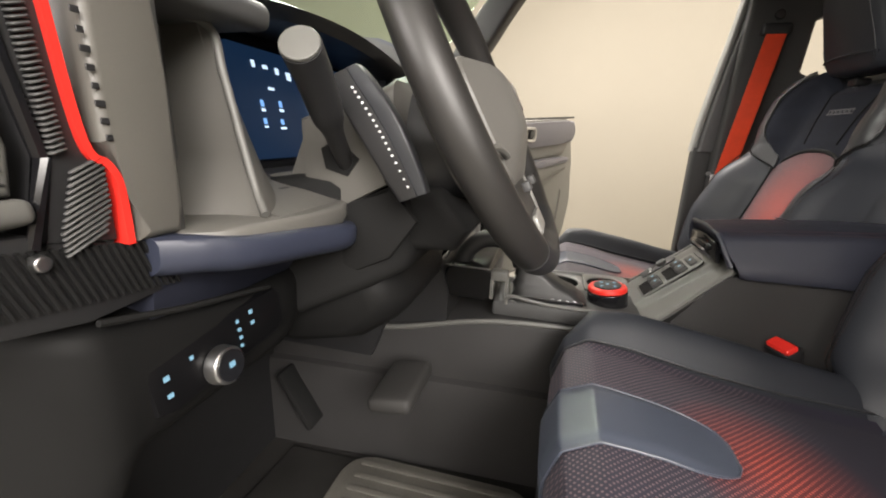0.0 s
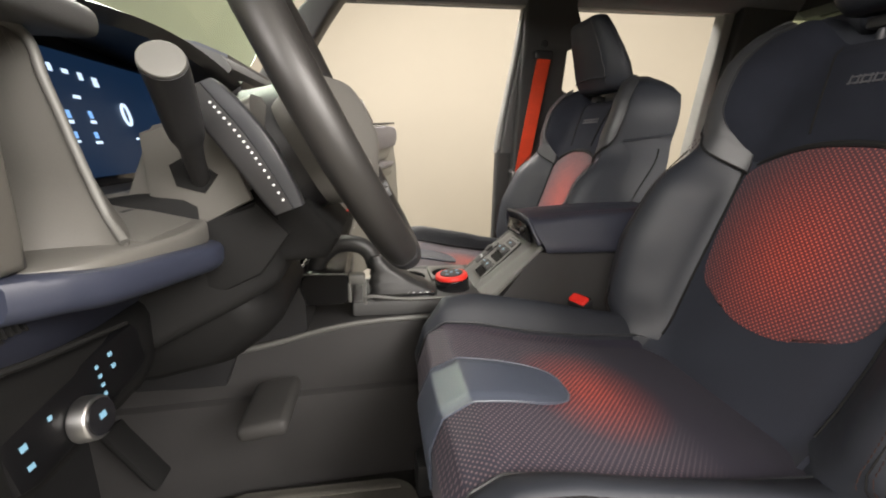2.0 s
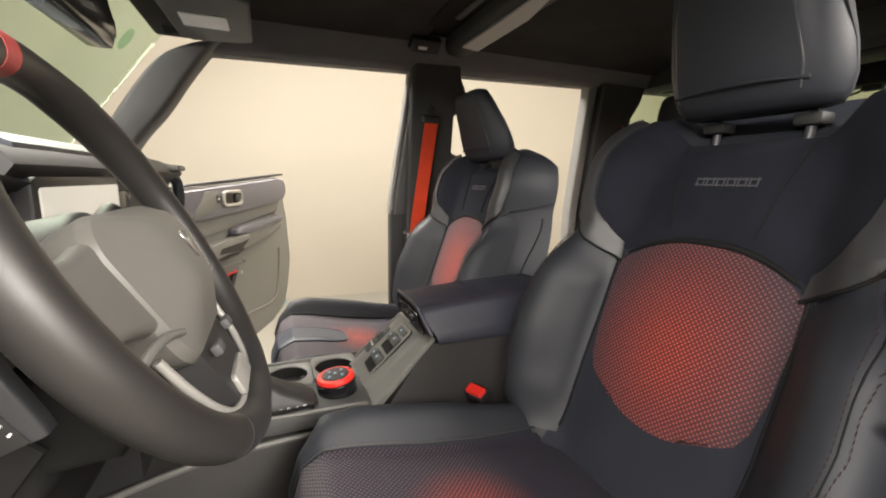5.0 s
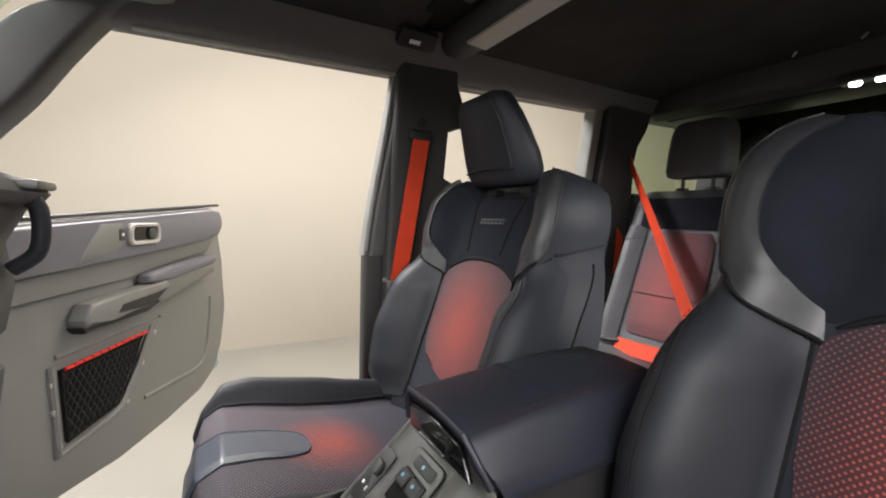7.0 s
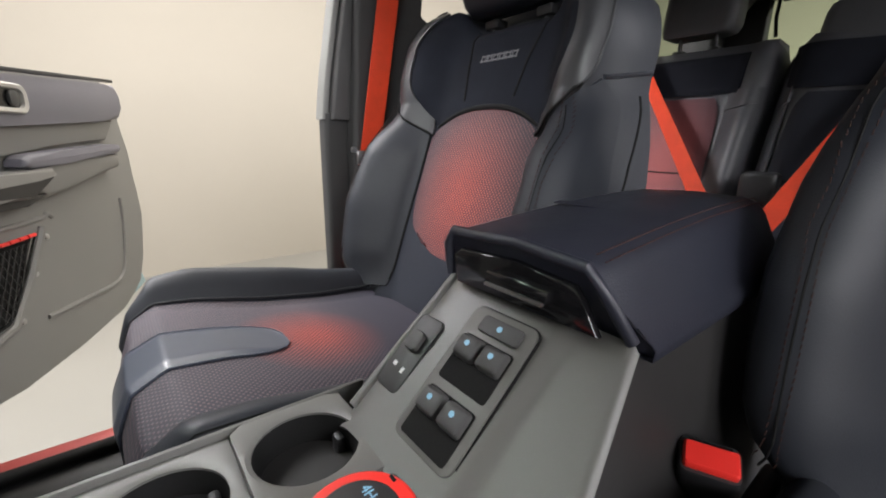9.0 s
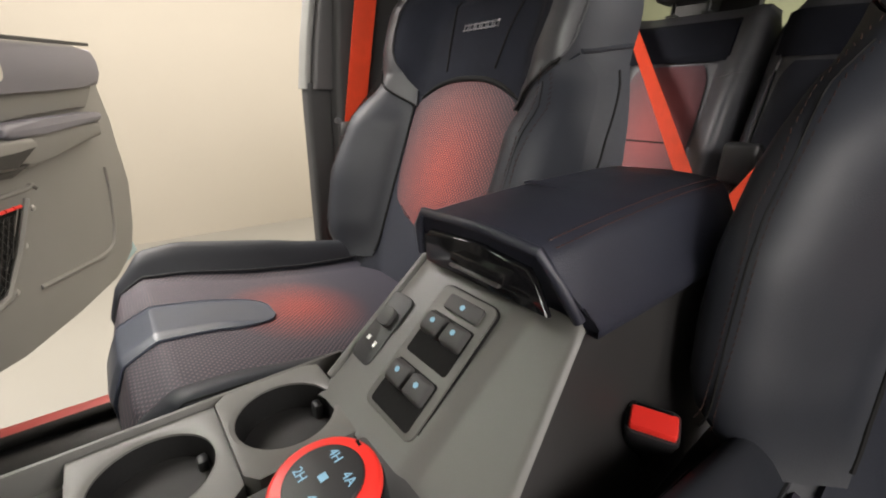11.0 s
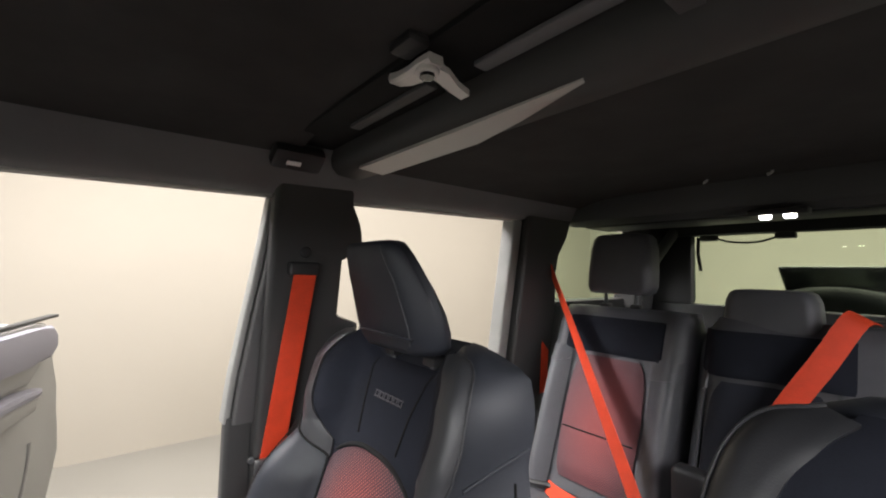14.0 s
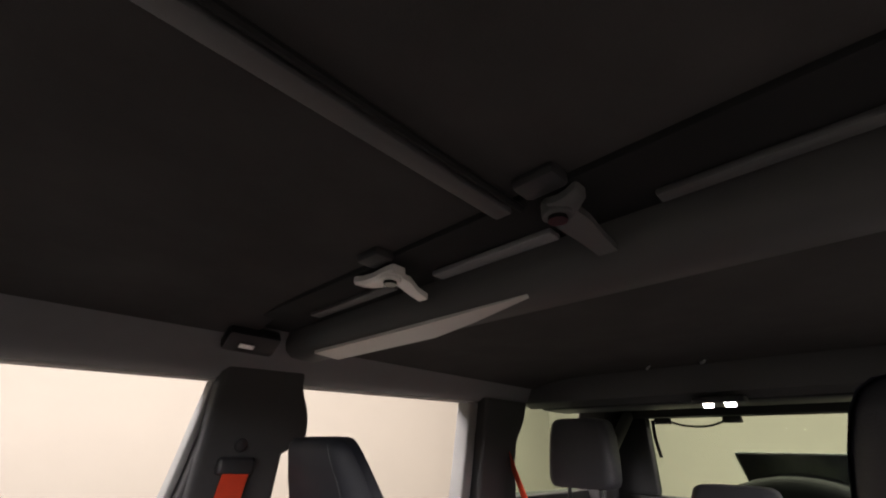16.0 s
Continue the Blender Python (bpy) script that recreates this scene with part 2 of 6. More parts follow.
M["rear_insert"] = dotted("red_rear_insert", "YZ", (0.165, 0.025, 0.027), (0.045, 0.019, 0.026), (0.34, 0.070, 0.062), (0.13, 0.045, 0.050), (0.0, 0.25), (0.14, 0.22))
M["wing"] = surface("mid_grey_leather", (0.029, 0.030, 0.033), 0.48, grain=420, bump=0.08, depth=0.0006, vary=0.08, voro=True)

M["latch"] = surface("satin_latch_metal", (0.60, 0.575, 0.55), 0.45, metal=0.2, bump=0, vary=0.08)
M["thread"] = surface("tan_thread", (0.032, 0.017, 0.014), 0.9, bump=0, spec=0.1)
M["thread_red"] = surface("dark_red_thread", (0.055, 0.022, 0.02), 0.7, bump=0)
M["boot"] = surface("soft_black_hide", (0.020, 0.020, 0.020), 0.5, grain=300, bump=0.2, vary=0.15)
# Even glow carries the screen's pale reflection along with its display.
M["mid_screen"] = glow_mat("pale_glow_panel", (0.40, 0.375, 0.33), 1.0)
M["mat_pad"] = surface("worn_grey_mat", (0.10, 0.094, 0.083), 0.8, grain=300, bump=0.4, depth=0.001, vary=0.3, spec=0.3)
M["pedal"] = surface("worn_grey_rubber", (0.022, 0.021, 0.020), 0.7, grain=400, bump=0.2, vary=0.2)
M["white"] = surface("white_print", (0.8, 0.8, 0.8), 0.5, bump=0)
M["icon"] = glow_mat("pale_blue_icon", (0.30, 0.58, 0.78), 0.36)
M["lamp"] = glow_mat("white_led", (1.0, 0.95, 0.9), 9.0)
M["screen"] = glow_mat("cluster_screen", (0.004, 0.013, 0.034), 1.0)
M["screen_blue"] = glow_mat("screen_symbols", (0.16, 0.35, 0.75), 1.0)
M["screen_white"] = glow_mat("screen_digits", (0.55, 0.72, 0.95), 1.0)
M["green_glass"] = glass_mat("pale_green_glass", (0.84, 0.93, 0.85))
M["dark_glass"] = glass_mat("green_privacy_glass", (0.84, 0.91, 0.80), 0.0, 0.012)
M["sticker"] = glass_mat("pale_green_film", (0.74, 0.87, 0.77))


# ---- mesh tools ----
def root_loc(ob):
    v = Vector((0, 0, 0))
    while ob:
        v += ob.location
        ob = ob.parent
    return v


def thing(name, at, label, category, group="", kind=""):
    e = new(name)
    e.empty_display_size = 0.05
    e.location = at
    return tagged(e, label, category, group, kind)


def part(name, bm, material, parent=None, label="", m=None, sharp=40, kind=""):
    """One mesh object, built in world metres (or in the frame m), under a thing or a part."""
    if m is not None:
        bm.transform(m)
    if parent:
        bm.transform(Matrix.Translation(-root_loc(parent)))
    bmesh.ops.recalc_face_normals(bm, faces=bm.faces)
    me = bpy.data.meshes.new(name)
    bm.to_mesh(me)
    bm.free()
    me.materials.append(M[material])
    me.shade_smooth()
    me.set_sharp_from_angle(angle=radians(sharp))
    ob = new(name, me)
    ob.parent = parent
    if label or kind:
        tagged(ob, label, kind=kind)
    return ob


def solo(name, bm, material, label, category, group="", kind="", m=None, sharp=40):
    return tagged(part(name, bm, material, None, "", m, sharp), label, category, group, kind)


def box(size, at, bevel=0.004, seg=2, bm=None, rot=(0, 0, 0)):
    one = bmesh.new()
    bmesh.ops.create_cube(one, size=1)
    bmesh.ops.scale(one, vec=size, verts=one.verts)
    if bevel:
        bmesh.ops.bevel(one, geom=one.edges, offset=min(bevel, min(size) * 0.45), segments=seg, affect="EDGES", profile=0.5)
    one.transform(pose(*at, *rot))
    return join(bm, one)


def join(bm, one):
    if bm is None:
        return one
    me = bpy.data.meshes.new("t")
    one.to_mesh(me)
    one.free()
    bm.from_mesh(me)
    bpy.data.meshes.remove(me)
    return bm


def cyl(r1, r2, depth, at, rot=(0, 0, 0), n=32, bevel=0.0, bm=None):
    one = bmesh.new()
    bmesh.ops.create_cone(one, cap_ends=True, segments=n, radius1=r1, radius2=r2, depth=depth)
    if bevel:
        caps = [e for e in one.edges if any(len(f.verts) > 4 for f in e.link_faces)]
        bmesh.ops.bevel(one, geom=caps, offset=bevel, segments=3, affect="EDGES", profile=0.5)
    one.transform(pose(*at, *rot))
    return join(bm, one)


def loft(rings, cap=True, closed=True, bm=None, loop=False):
    bm = bm or bmesh.new()
    vs = [[bm.verts.new(p) for p in r] for r in rings]
    k = len(rings[0])
    pairs = list(zip(vs, vs[1:])) + ([(vs[-1], vs[0])] if loop else [])
    for a, b in pairs:
        for i in range(k if closed else k - 1):
            j = (i + 1) % k
            bm.faces.new((a[i], a[j], b[j], b[i]))
    if cap and closed and not loop:
        bm.faces.new(vs[0][::-1])
        bm.faces.new(vs[-1])
    return bm


def tube(pts, r, n=10, bm=None, closed=False, flat=1.0):
    """A round (or flattened) rod along points; r: one radius or one a point."""
    pts = [Vector(p) for p in pts]
    rings, up = [], Vector((0.13, 0.21, 0.97))
    for i, p in enumerate(pts):
        a = pts[i - 1] if i or closed else p
        b = pts[(i + 1) % len(pts)] if i < len(pts) - 1 or closed else p
        d = (b - a).normalized()
        s = d.cross(up).normalized()
        w = s.cross(d)
        rr = r[i] if isinstance(r, (list, tuple)) else r
        rings.append([p + (s * math.cos(2 * math.pi * k / n) + w * flat * math.sin(2 * math.pi * k / n)) * rr for k in range(n)])
    return loft(rings, bm=bm, loop=closed)


def smooth_path(pts, n=8):
    """Catmull-Rom through the points."""
    pts = [Vector(p) for p in pts]
    out = []
    for i in range(len(pts) - 1):
        p0, p1, p2, p3 = pts[max(0, i - 1)], pts[i], pts[i + 1], pts[min(len(pts) - 1, i + 2)]
        for k in range(n):
            t = k / n
            out.append(0.5 * ((2 * p1) + (p2 - p0) * t + (2 * p0 - 5 * p1 + 4 * p2 - p3) * t * t + (3 * p1 - p0 - 3 * p2 + p3) * t ** 3))
    return out + [pts[-1]]


def prism(outline, lo, hi, axis="y", bevel=0.004, seg=2, bm=None):
    """A plate of the outline (two coordinates), from lo to hi along the axis, its edges rounded."""
    one = bmesh.new()
    put = {"x": lambda a, b, c: (c, a, b), "y": lambda a, b, c: (a, c, b), "z": lambda a, b, c: (a, b, c)}[axis]
    rings = [[put(a, b, c) for a, b in outline] for c in (lo, hi)]
    loft(rings, bm=one)
    if bevel:
        rim = [e for e in one.edges if any(len(f.verts) > 4 for f in e.link_faces) or len(outline) == 4]
        bmesh.ops.bevel(one, geom=rim, offset=min(bevel, abs(hi - lo) * 0.45), segments=seg, affect="EDGES", profile=0.5)
    return join(bm, one)


def patch(fn, nu, nv, thick=0.006, bm=None, side=1):
    """A panel: the surface fn(s, t), s and t from 0 to 1, with a back and edges."""
    g = [[Vector(fn(i / nu, j / nv)) for j in range(nv + 1)] for i in range(nu + 1)]
    bm = bm or bmesh.new()
    top, bot = [], []
    for i in range(nu + 1):
        tr, br = [], []
        for j in range(nv + 1):
            du = g[min(nu, i + 1)][j] - g[max(0, i - 1)][j]
            dv = g[i][min(nv, j + 1)] - g[i][max(0, j - 1)]
            nn = du.cross(dv)
            nn = nn.normalized() * side if nn.length > 1e-12 else Vector((0, 0, 0))
            tr.append(bm.verts.new(g[i][j]))
            br.append(bm.verts.new(g[i][j] - nn * thick))
        top.append(tr), bot.append(br)
    for i in range(nu):
        for j in range(nv):
            bm.faces.new((top[i][j], top[i + 1][j], top[i + 1][j + 1], top[i][j + 1]))
            bm.faces.new((bot[i][j], bot[i][j + 1], bot[i + 1][j + 1], bot[i + 1][j]))
    rim = [(i, 0) for i in range(nu)] + [(nu, j) for j in range(nv)] + [(i, nv) for i in range(nu, 0, -1)] + [(0, j) for j in range(nv, 0, -1)]
    for (a, b), (c, d) in zip(rim, rim[1:] + rim[:1]):
        bm.faces.new((top[a][b], bot[a][b], bot[c][d], top[c][d]))
    return bm


def sstep(a, b, x):
    x = min(1.0, max(0.0, (x - a) / (b - a)))
    return x * x * (3 - 2 * x)


def table(x, rows):
    return float(np.interp(x, [r[0] for r in rows], [r[1] for r in rows]))


def puff(s, t, h=0.004, edge=0.12):
    """Stuffing: low at a panel's seams, full inside."""
    d = min(s, 1 - s, t, 1 - t)
    return h * sstep(0, edge, d)


def rrect(w, h, r, n=5, cx=0.0, cy=0.0):
    """Outline of a rounded rectangle."""
    out = []
    for qx, qy, a0 in ((1, 1, 0), (-1, 1, 90), (-1, -1, 180), (1, -1, 270)):
        for k in range(n + 1):
            a = radians(a0 + 90 * k / n)
            out.append((cx + qx * (w / 2 - r) + r * math.cos(a), cy + qy * (h / 2 - r) + r * math.sin(a)))
    return out


def strap(pts, width, across, thick=0.0016, bm=None):
    """Flat webbing along points, its width lying along the vector across (one, or one a point)."""
    rings = []
    pts = [Vector(p) for p in pts]
    for i, p in enumerate(pts):
        d = (pts[min(len(pts) - 1, i + 1)] - pts[max(0, i - 1)]).normalized()
        a = Vector(across[i] if isinstance(across, list) else across)
        a = (a - d * a.dot(d)).normalized()
        nn = d.cross(a) * thick / 2
        rings.append([p - a * width / 2 - nn, p + a * width / 2 - nn, p + a * width / 2 + nn, p - a * width / 2 + nn])
    return loft(rings, bm=bm)


C = 0.02  # the car's middle plane


# ---- the studio ----
def slab(name, size, at, material, label, category="wall"):
    return solo(name, box(size, at, 0.0), material, label, category, kind="structure")


slab("floor", (14, 12.4, 0.2), (1, -1.9, -0.1), "floor", "pale seamless studio floor under the car", "floor")
slab("wall_east", (14.4, 0.2, 4.4), (1, 4.35, 2.1), "wall", "plain warm white studio wall")
slab("wall_west", (14.4, 0.2, 4.4), (1, -4.2, 2.1), "wall", "plain warm white studio wall")
slab("wall_north", (0.2, 12.4, 4.4), (-5.6, -1.9, 2.1), "wall", "plain warm white studio wall")
slab("wall_south", (0.2, 12.4, 4.4), (7.6, -1.9, 2.1), "wall", "plain warm white studio wall")
slab("ceiling", (14.4, 12.6, 0.2), (1, -1.9, 4.2), "ceiling", "unseen white ceiling added to bounce light", "ceiling")


# ---- the car's shell ----
def yside(z):
    """Half width of the cabin's side at a height: upright below the sill, leaning in above."""
    return 0.705 - max(0.0, z - 1.28) * 0.142


shell = thing("car_body", (0.4, C, 0.55), "dark trimmed body shell of an off-road car", "car body", kind="structure")


def both(name, make, material, label=""):
    """The same part on either side of the car."""
    part(name, make(1), material, shell, label)
    bm = make(1)
    bm.transform(Matrix.Translation((0, 2 * C, 0)) @ Matrix.Diagonal((1, -1, 1, 1)))
    part(name, bm, material, shell, label)


def post(rows, n=6, r=0.012):
    """An upright of rounded section; rows: z, x0, x1, y0, y1."""
    return loft([[(a, b, z) for a, b in rrect(x1 - x0, y1 - y0, r, n, (x0 + x1) / 2, (y0 + y1) / 2)] for z, x0, x1, y0, y1 in rows])


def yo(z, d=0.0):
    return C + yside(z) - d


part("floor_pan", box((3.1, 1.36, 0.10), (0.62, C, 0.62), 0.01), "carpet", shell, "charcoal carpeted floor")
part("firewall", box((0.05, 1.40, 1.0), (-0.86, C, 1.0), 0.01), "plastic", shell)
both("sill", lambda s: prism([(0.63, 0.56), (0.63, 0.675), (0.66, 0.70), (0.73, 0.70), (0.755, 0.68), (0.76, 0.56)], -0.80, 2.0, "x", 0.006), "plastic", "black ribbed door sill")
both("sill_seal", lambda s: tube([(-0.55, 0.672, 0.712), (0.33, 0.672, 0.712)], 0.012, 10), "rubber")
part("sill_strip", box((0.62, 0.035, 0.006), (-0.08, 0.715, 0.704), 0.002), "sill_red", shell, "red reflector strip on the sill")
both("b_pillar", lambda s: post([(z, 0.352 + 0.02 * sstep(0.9, 0.7, z), 0.512 + 0.055 * sstep(1.510, 1.482, z) + 0.02 * sstep(1.25, 0.9, z) + 0.046 * sstep(1.634, 1.654, z) * sstep(1.775, 1.67, z) + 0.014 * sstep(1.67, 1.74, z), yo(z, 0.045), yo(z, -0.03)) for z in list(np.linspace(0.66, 1.46, 12)) + list(np.linspace(1.478, 1.515, 8)) + [1.56, 1.60] + list(np.linspace(1.625, 1.80, 22))]), "bpillar")
def seal_x(z):
    """Front of the pillar's door seal, raked back towards the roof."""
    return table(z, [(1.28, 0.296), (1.37, 0.302), (1.5, 0.318), (1.6, 0.332), (1.77, 0.352)])


both("b_pillar_seal", lambda s: post([(z, seal_x(z), seal_x(z) + 0.014, yo(z, 0.008), yo(z, -0.035)) for z in np.linspace(1.285, 1.765, 16)], 4, 0.005), "seal", "grey rubber door seal")
both("b_pillar_flange", lambda s: post([(z, seal_x(z) + 0.015, max(0.356, seal_x(z) + 0.03), yo(z, 0.024), yo(z, -0.03)) for z in np.linspace(1.285, 1.765, 16)], 4, 0.007), "soft", "grey chamfered pillar edge")
both("b_pillar_lower_seal", lambda s: post([(z, 0.300 + 0.012 * sstep(0.95, 0.72, z), 0.356, yo(z, 0.012), yo(z, -0.03)) for z in np.linspace(0.70, 1.297, 12)], 4, 0.010), "bpillar")
both("c_pillar", lambda s: post([(z, 1.142 + 0.05 * sstep(1.3, 0.9, z), 1.318 + 0.05 * sstep(1.66, 1.78, z) + 0.02 * sstep(1.62, 1.50, z), yo(z, 0.05), yo(z, -0.03)) for z in np.linspace(0.66, 1.80, 20)]), "bpillar")
both("c_pillar_seal", lambda s: post([(z, 1.100, 1.1405, yo(z, 0.02), yo(z, -0.035)) for z in np.linspace(0.95, 1.785, 16)], 4, 0.007), "seal", "grey rubber door seal")
both("quarter_panel", lambda s: box((0.68, 0.10, 0.86), (1.67, 0.72, 1.085), 0.01), "pillar")
both("d_pillar", lambda s: post([(z, 1.87, 1.99, yo(z, 0.10), yo(z, -0.03)) for z in np.linspace(0.66, 1.82, 8)]), "pillar")
both("quarter_glass", lambda s: patch(lambda u, v: (1.30 + 0.52 * u, yo(1.50 + 0.30 * v, 0.0), 1.50 + 0.30 * v), 4, 4, 0.004), "dark_glass", "green tinted quarter window")


def rail(s):
    rows = []
    for x in np.linspace(-0.24, 2.0, 24):
        lift = 0.023 * (x - 0.33) / 0.78
        rows.append([(x, C + a, b + lift) for a, b in [(0.634, 1.763), (0.610, 1.767), (0.592, 1.779), (0.578, 1.800), (0.560, 1.835), (0.545, 1.87), (0.56, 1.92), (0.66, 1.90), (0.69, 1.77)]])
    return loft(rows)


both("roof_rail", rail, "rail", "dark roof side rail trim")
# Seal takes the pale jamb colour to paint the rail's lit lower edge.
both("rail_lip", lambda s: tube([(x, C + 0.629, 1.766 + 0.023 * (x - 0.33) / 0.78) for x in np.linspace(-0.2, 1.12, 20)], 0.0085, 8), "jamb", "window head seal, painted pale as if lit")
# A-pillar: from the roof corner down to the dash, a curved opening edge behind it
AP = [(-0.15, 0.640, 1.770), (-0.215, 0.652, 1.738), (-0.285, 0.668, 1.655), (-0.35, 0.678, 1.56), (-0.43, 0.688, 1.46), (-0.52, 0.70, 1.30), (-0.60, 0.71, 1.0), (-0.62, 0.71, 0.66)]


def apillar(s):
    rows = []
    for p in smooth_path(AP, 5):
        w = 0.140
        rows.append([(p.x - w * 0.5 + a * 1.0, p.y - 0.018 + b, p.z + 0.35 * a) for a, b in rrect(w, 0.10, 0.022, 4)])
    return loft(rows)


both("a_pillar", apillar, "soft", "grey trimmed windscreen pillar")
part("windscreen", patch(lambda u, v: (-0.64 + 0.30 * v - 0.05 * (1 - (2 * u - 1) ** 2), C - 0.64 + 1.28 * u, 1.40 + 0.40 * v), 12, 4, 0.005), "green_glass", shell, "pale green windscreen")
part("windscreen_header", box((0.10, 1.26, 0.05), (-0.315, C, 1.805), 0.012), "headliner", shell)
part("headliner", patch(lambda u, v: (-0.33 + 0.71 * v, C - 0.56 + 1.12 * u, 1.868 + 0.012 * v - 0.06 * sstep(0.25, 0, v) - 0.03 * (2 * u - 1) ** 8), 24, 16, 0.01, side=-1), "headliner", shell, "black cloth front roof panel")
part("rear_headliner", patch(lambda u, v: (0.455 + 1.5 * v, C - 0.56 + 1.12 * u, 1.878 + 0.012 * v - 0.03 * (2 * u - 1) ** 8), 24, 16, 0.01, side=-1), "headliner", shell, "black cloth rear roof panel")
part("roof_skin", box((2.45, 1.36, 0.02), (0.82, C, 1.945), 0.0), "paint", shell)
part("tailgate", box((0.06, 1.40, 0.86), (2.02, C, 1.075), 0.01), "pillar", shell)
part("tailgate_header", box((0.08, 1.30, 0.12), (2.0, C, 1.845), 0.01), "pillar", shell)
both("tailgate_side", lambda s: box((0.06, 0.30, 0.30), (2.01, C + 0.565, 1.65), 0.02), "pillar")
part("rear_glass", box((0.005, 0.90, 0.30), (2.0, C, 1.64), 0.0), "dark_glass", shell, "green tinted rear window")
for ob in shell.children:
    if "glass" in ob.name or "windscreen" == ob.name.split(".")[0]:
        ob.visible_shadow = False

# roof bar across the car behind the front panels
bar = thing("roof_crossbar", (0.43, C, 1.80), "grey padded crossbar under the roof", "roof bar", kind="structure")
part("beam", loft([[(x, y, z) for x, z in [(0.452, 1.884), (0.449, 1.846), (0.455, 1.826), (0.468, 1.815), (0.516, 1.811), (0.533, 1.822), (0.540, 1.884)]] for y in np.linspace(C - 0.56, C + 0.56, 20)]), "bar", bar)
# Tapering strip paints the light that fades along the bar's underside.
part("underside_light", loft([[(0.466, y, 1.8145 - 0.074 * w), (0.466 + w, y, 1.8140 - 0.139 * w), (0.466 + w * 1.1, y, 1.812), (0.466, y, 1.816)] for y, w in ((C - 0.03, 0.003), (C + 0.08, 0.034), (C + 0.18, 0.053), (C + 0.46, 0.054))]), "bar_light", bar, "pale strip painted as light on the underside")
part("rubber_gap", box((0.095, 1.10, 0.02), (0.402, C, 1.872), 0.004), "rubber", bar)
part("channel", box((0.022, 0.18, 0.008), (0.428, 0.015, 1.859), 0.003), "rail", bar, "grey channel strip")
part("channel", box((0.020, 0.22, 0.008), (0.414, 0.29, 1.859), 0.003), "soft", bar, "grey channel strip")
part("channel", box((0.018, 0.30, 0.008), (0.428, -0.33, 1.859), 0.003), "soft", bar, "grey channel strip")
strip = thing("roof_seam_strip", (0.03, -0.03, 1.86), "black seam strip between two roof panels", "roof seam", kind="structure")
part("strip", box((0.68, 0.020, 0.010), (0.02, -0.058, 1.860), 0.003), "soft", strip)
part("lip", tube([(-0.3, -0.078, 1.857), (0.36, -0.078, 1.857)], 0.004, 8), "rubber", strip)
rbar = thing("rear_roof_bar", (1.42, C, 1.78), "dark grey padded rear roof bar", "roof bar", kind="structure")
part("beam", loft([[(x, y, z) for x, z in [(1.385, 1.885), (1.378, 1.84), (1.384, 1.802), (1.41, 1.785), (1.46, 1.79), (1.48, 1.83), (1.48, 1.89)]] for y in np.linspace(C - 0.60, C + 0.60, 20)]), "soft", rbar)
part("shelf", box((0.16, 1.16, 0.025), (1.53, C, 1.795), 0.008), "plastic", rbar)


# ---- front seats ----
def hw(z):
    return table(z, [(0.93, 0.205), (0.97, 0.245), (1.0, 0.266), (1.06, 0.276), (1.12, 0.279), (1.19, 0.274), (1.25, 0.260), (1.30, 0.245), (1.325, 0.235), (1.340, 0.231), (1.36, 0.234), (1.40, 0.237), (1.44, 0.227), (1.46, 0.210), (1.48, 0.178), (1.496, 0.12)])


def xc(z):
    return table(z, [(0.93, 0.332), (1.07, 0.384), (1.27, 0.455), (1.40, 0.495), (1.51, 0.525)])


def bolster(z):
    return table(z, [(0.93, 0.04), (1.0, 0.070), (1.12, 0.090), (1.22, 0.080), (1.28, 0.052), (1.315, 0.044), (1.36, 0.052), (1.42, 0.050), (1.46, 0.030), (1.5, 0.0)])


def crown(y, z):
    """The back's top: a low saddle under the headrest between raised shoulders."""
    a = abs(y)
    return (0.016 * sstep(0.09, 0.145, a) - 0.030 * sstep(0.135, 0.085, a)) * sstep(1.36, 1.478, z)


def back_face(y, z):
    """The seat back's face."""
    u = min(1.0, abs(y) / hw(z))
    k = sstep(1.29, 1.34, z)  # the shoulders end in a crisper edge than the bolsters
    g, roll = sstep(0.50, 0.82, u), sstep(0.84 + 0.06 * k, 1.0, u) ** 1.6
    x = xc(z) - bolster(z) * g + ((0.045 + bolster(z) * 0.5) * (1 - k) + 0.020 * k) * roll + 0.035 * sstep(1.45, 1.50, z)
    return Vector((x, y, z + crown(y, z)))


def back_pt(y, z, lift=0.0):
    """The same face, raised along its normal."""
    p = back_face(y, z)
    if not lift:
        return p
    h = -0.001 if y > 0 else 0.001
    n = ((back_face(y + h, z) - p) * (1 if h > 0 else -1)).cross(back_face(y, z - 0.001) - p)
    n = n.normalized() if n.length > 1e-12 else Vector((-1, 0, 0))
    return p + (n if n.x < 0 else -n) * lift


def cush_row(l):
    """Profile along the cushion: 0 at the front's foot, 1 at the rear."""
    k = l * 9
    pts = [(-0.060, 0.74), (-0.085, 0.80), (-0.102, 0.870), (-0.104, 0.932), (-0.090, 0.972), (-0.058, 0.987), (0.0, 0.979), (0.10, 0.957), (0.2, 0.942), (0.37, 0.925)]
    i = list(range(10))
    h = [0.20, 0.220, 0.230, 0.236, 0.238, 0.239, 0.240, 0.240, 0.238, 0.230]
    b = [0, 0, 0.002, 0.006, 0.014, 0.032, 0.045, 0.050, 0.048, 0.046]
    f = lambda a: float(np.interp(k, i, a))
    return f([p[0] for p in pts]), f([p[1] for p in pts]), f(h), f(b)


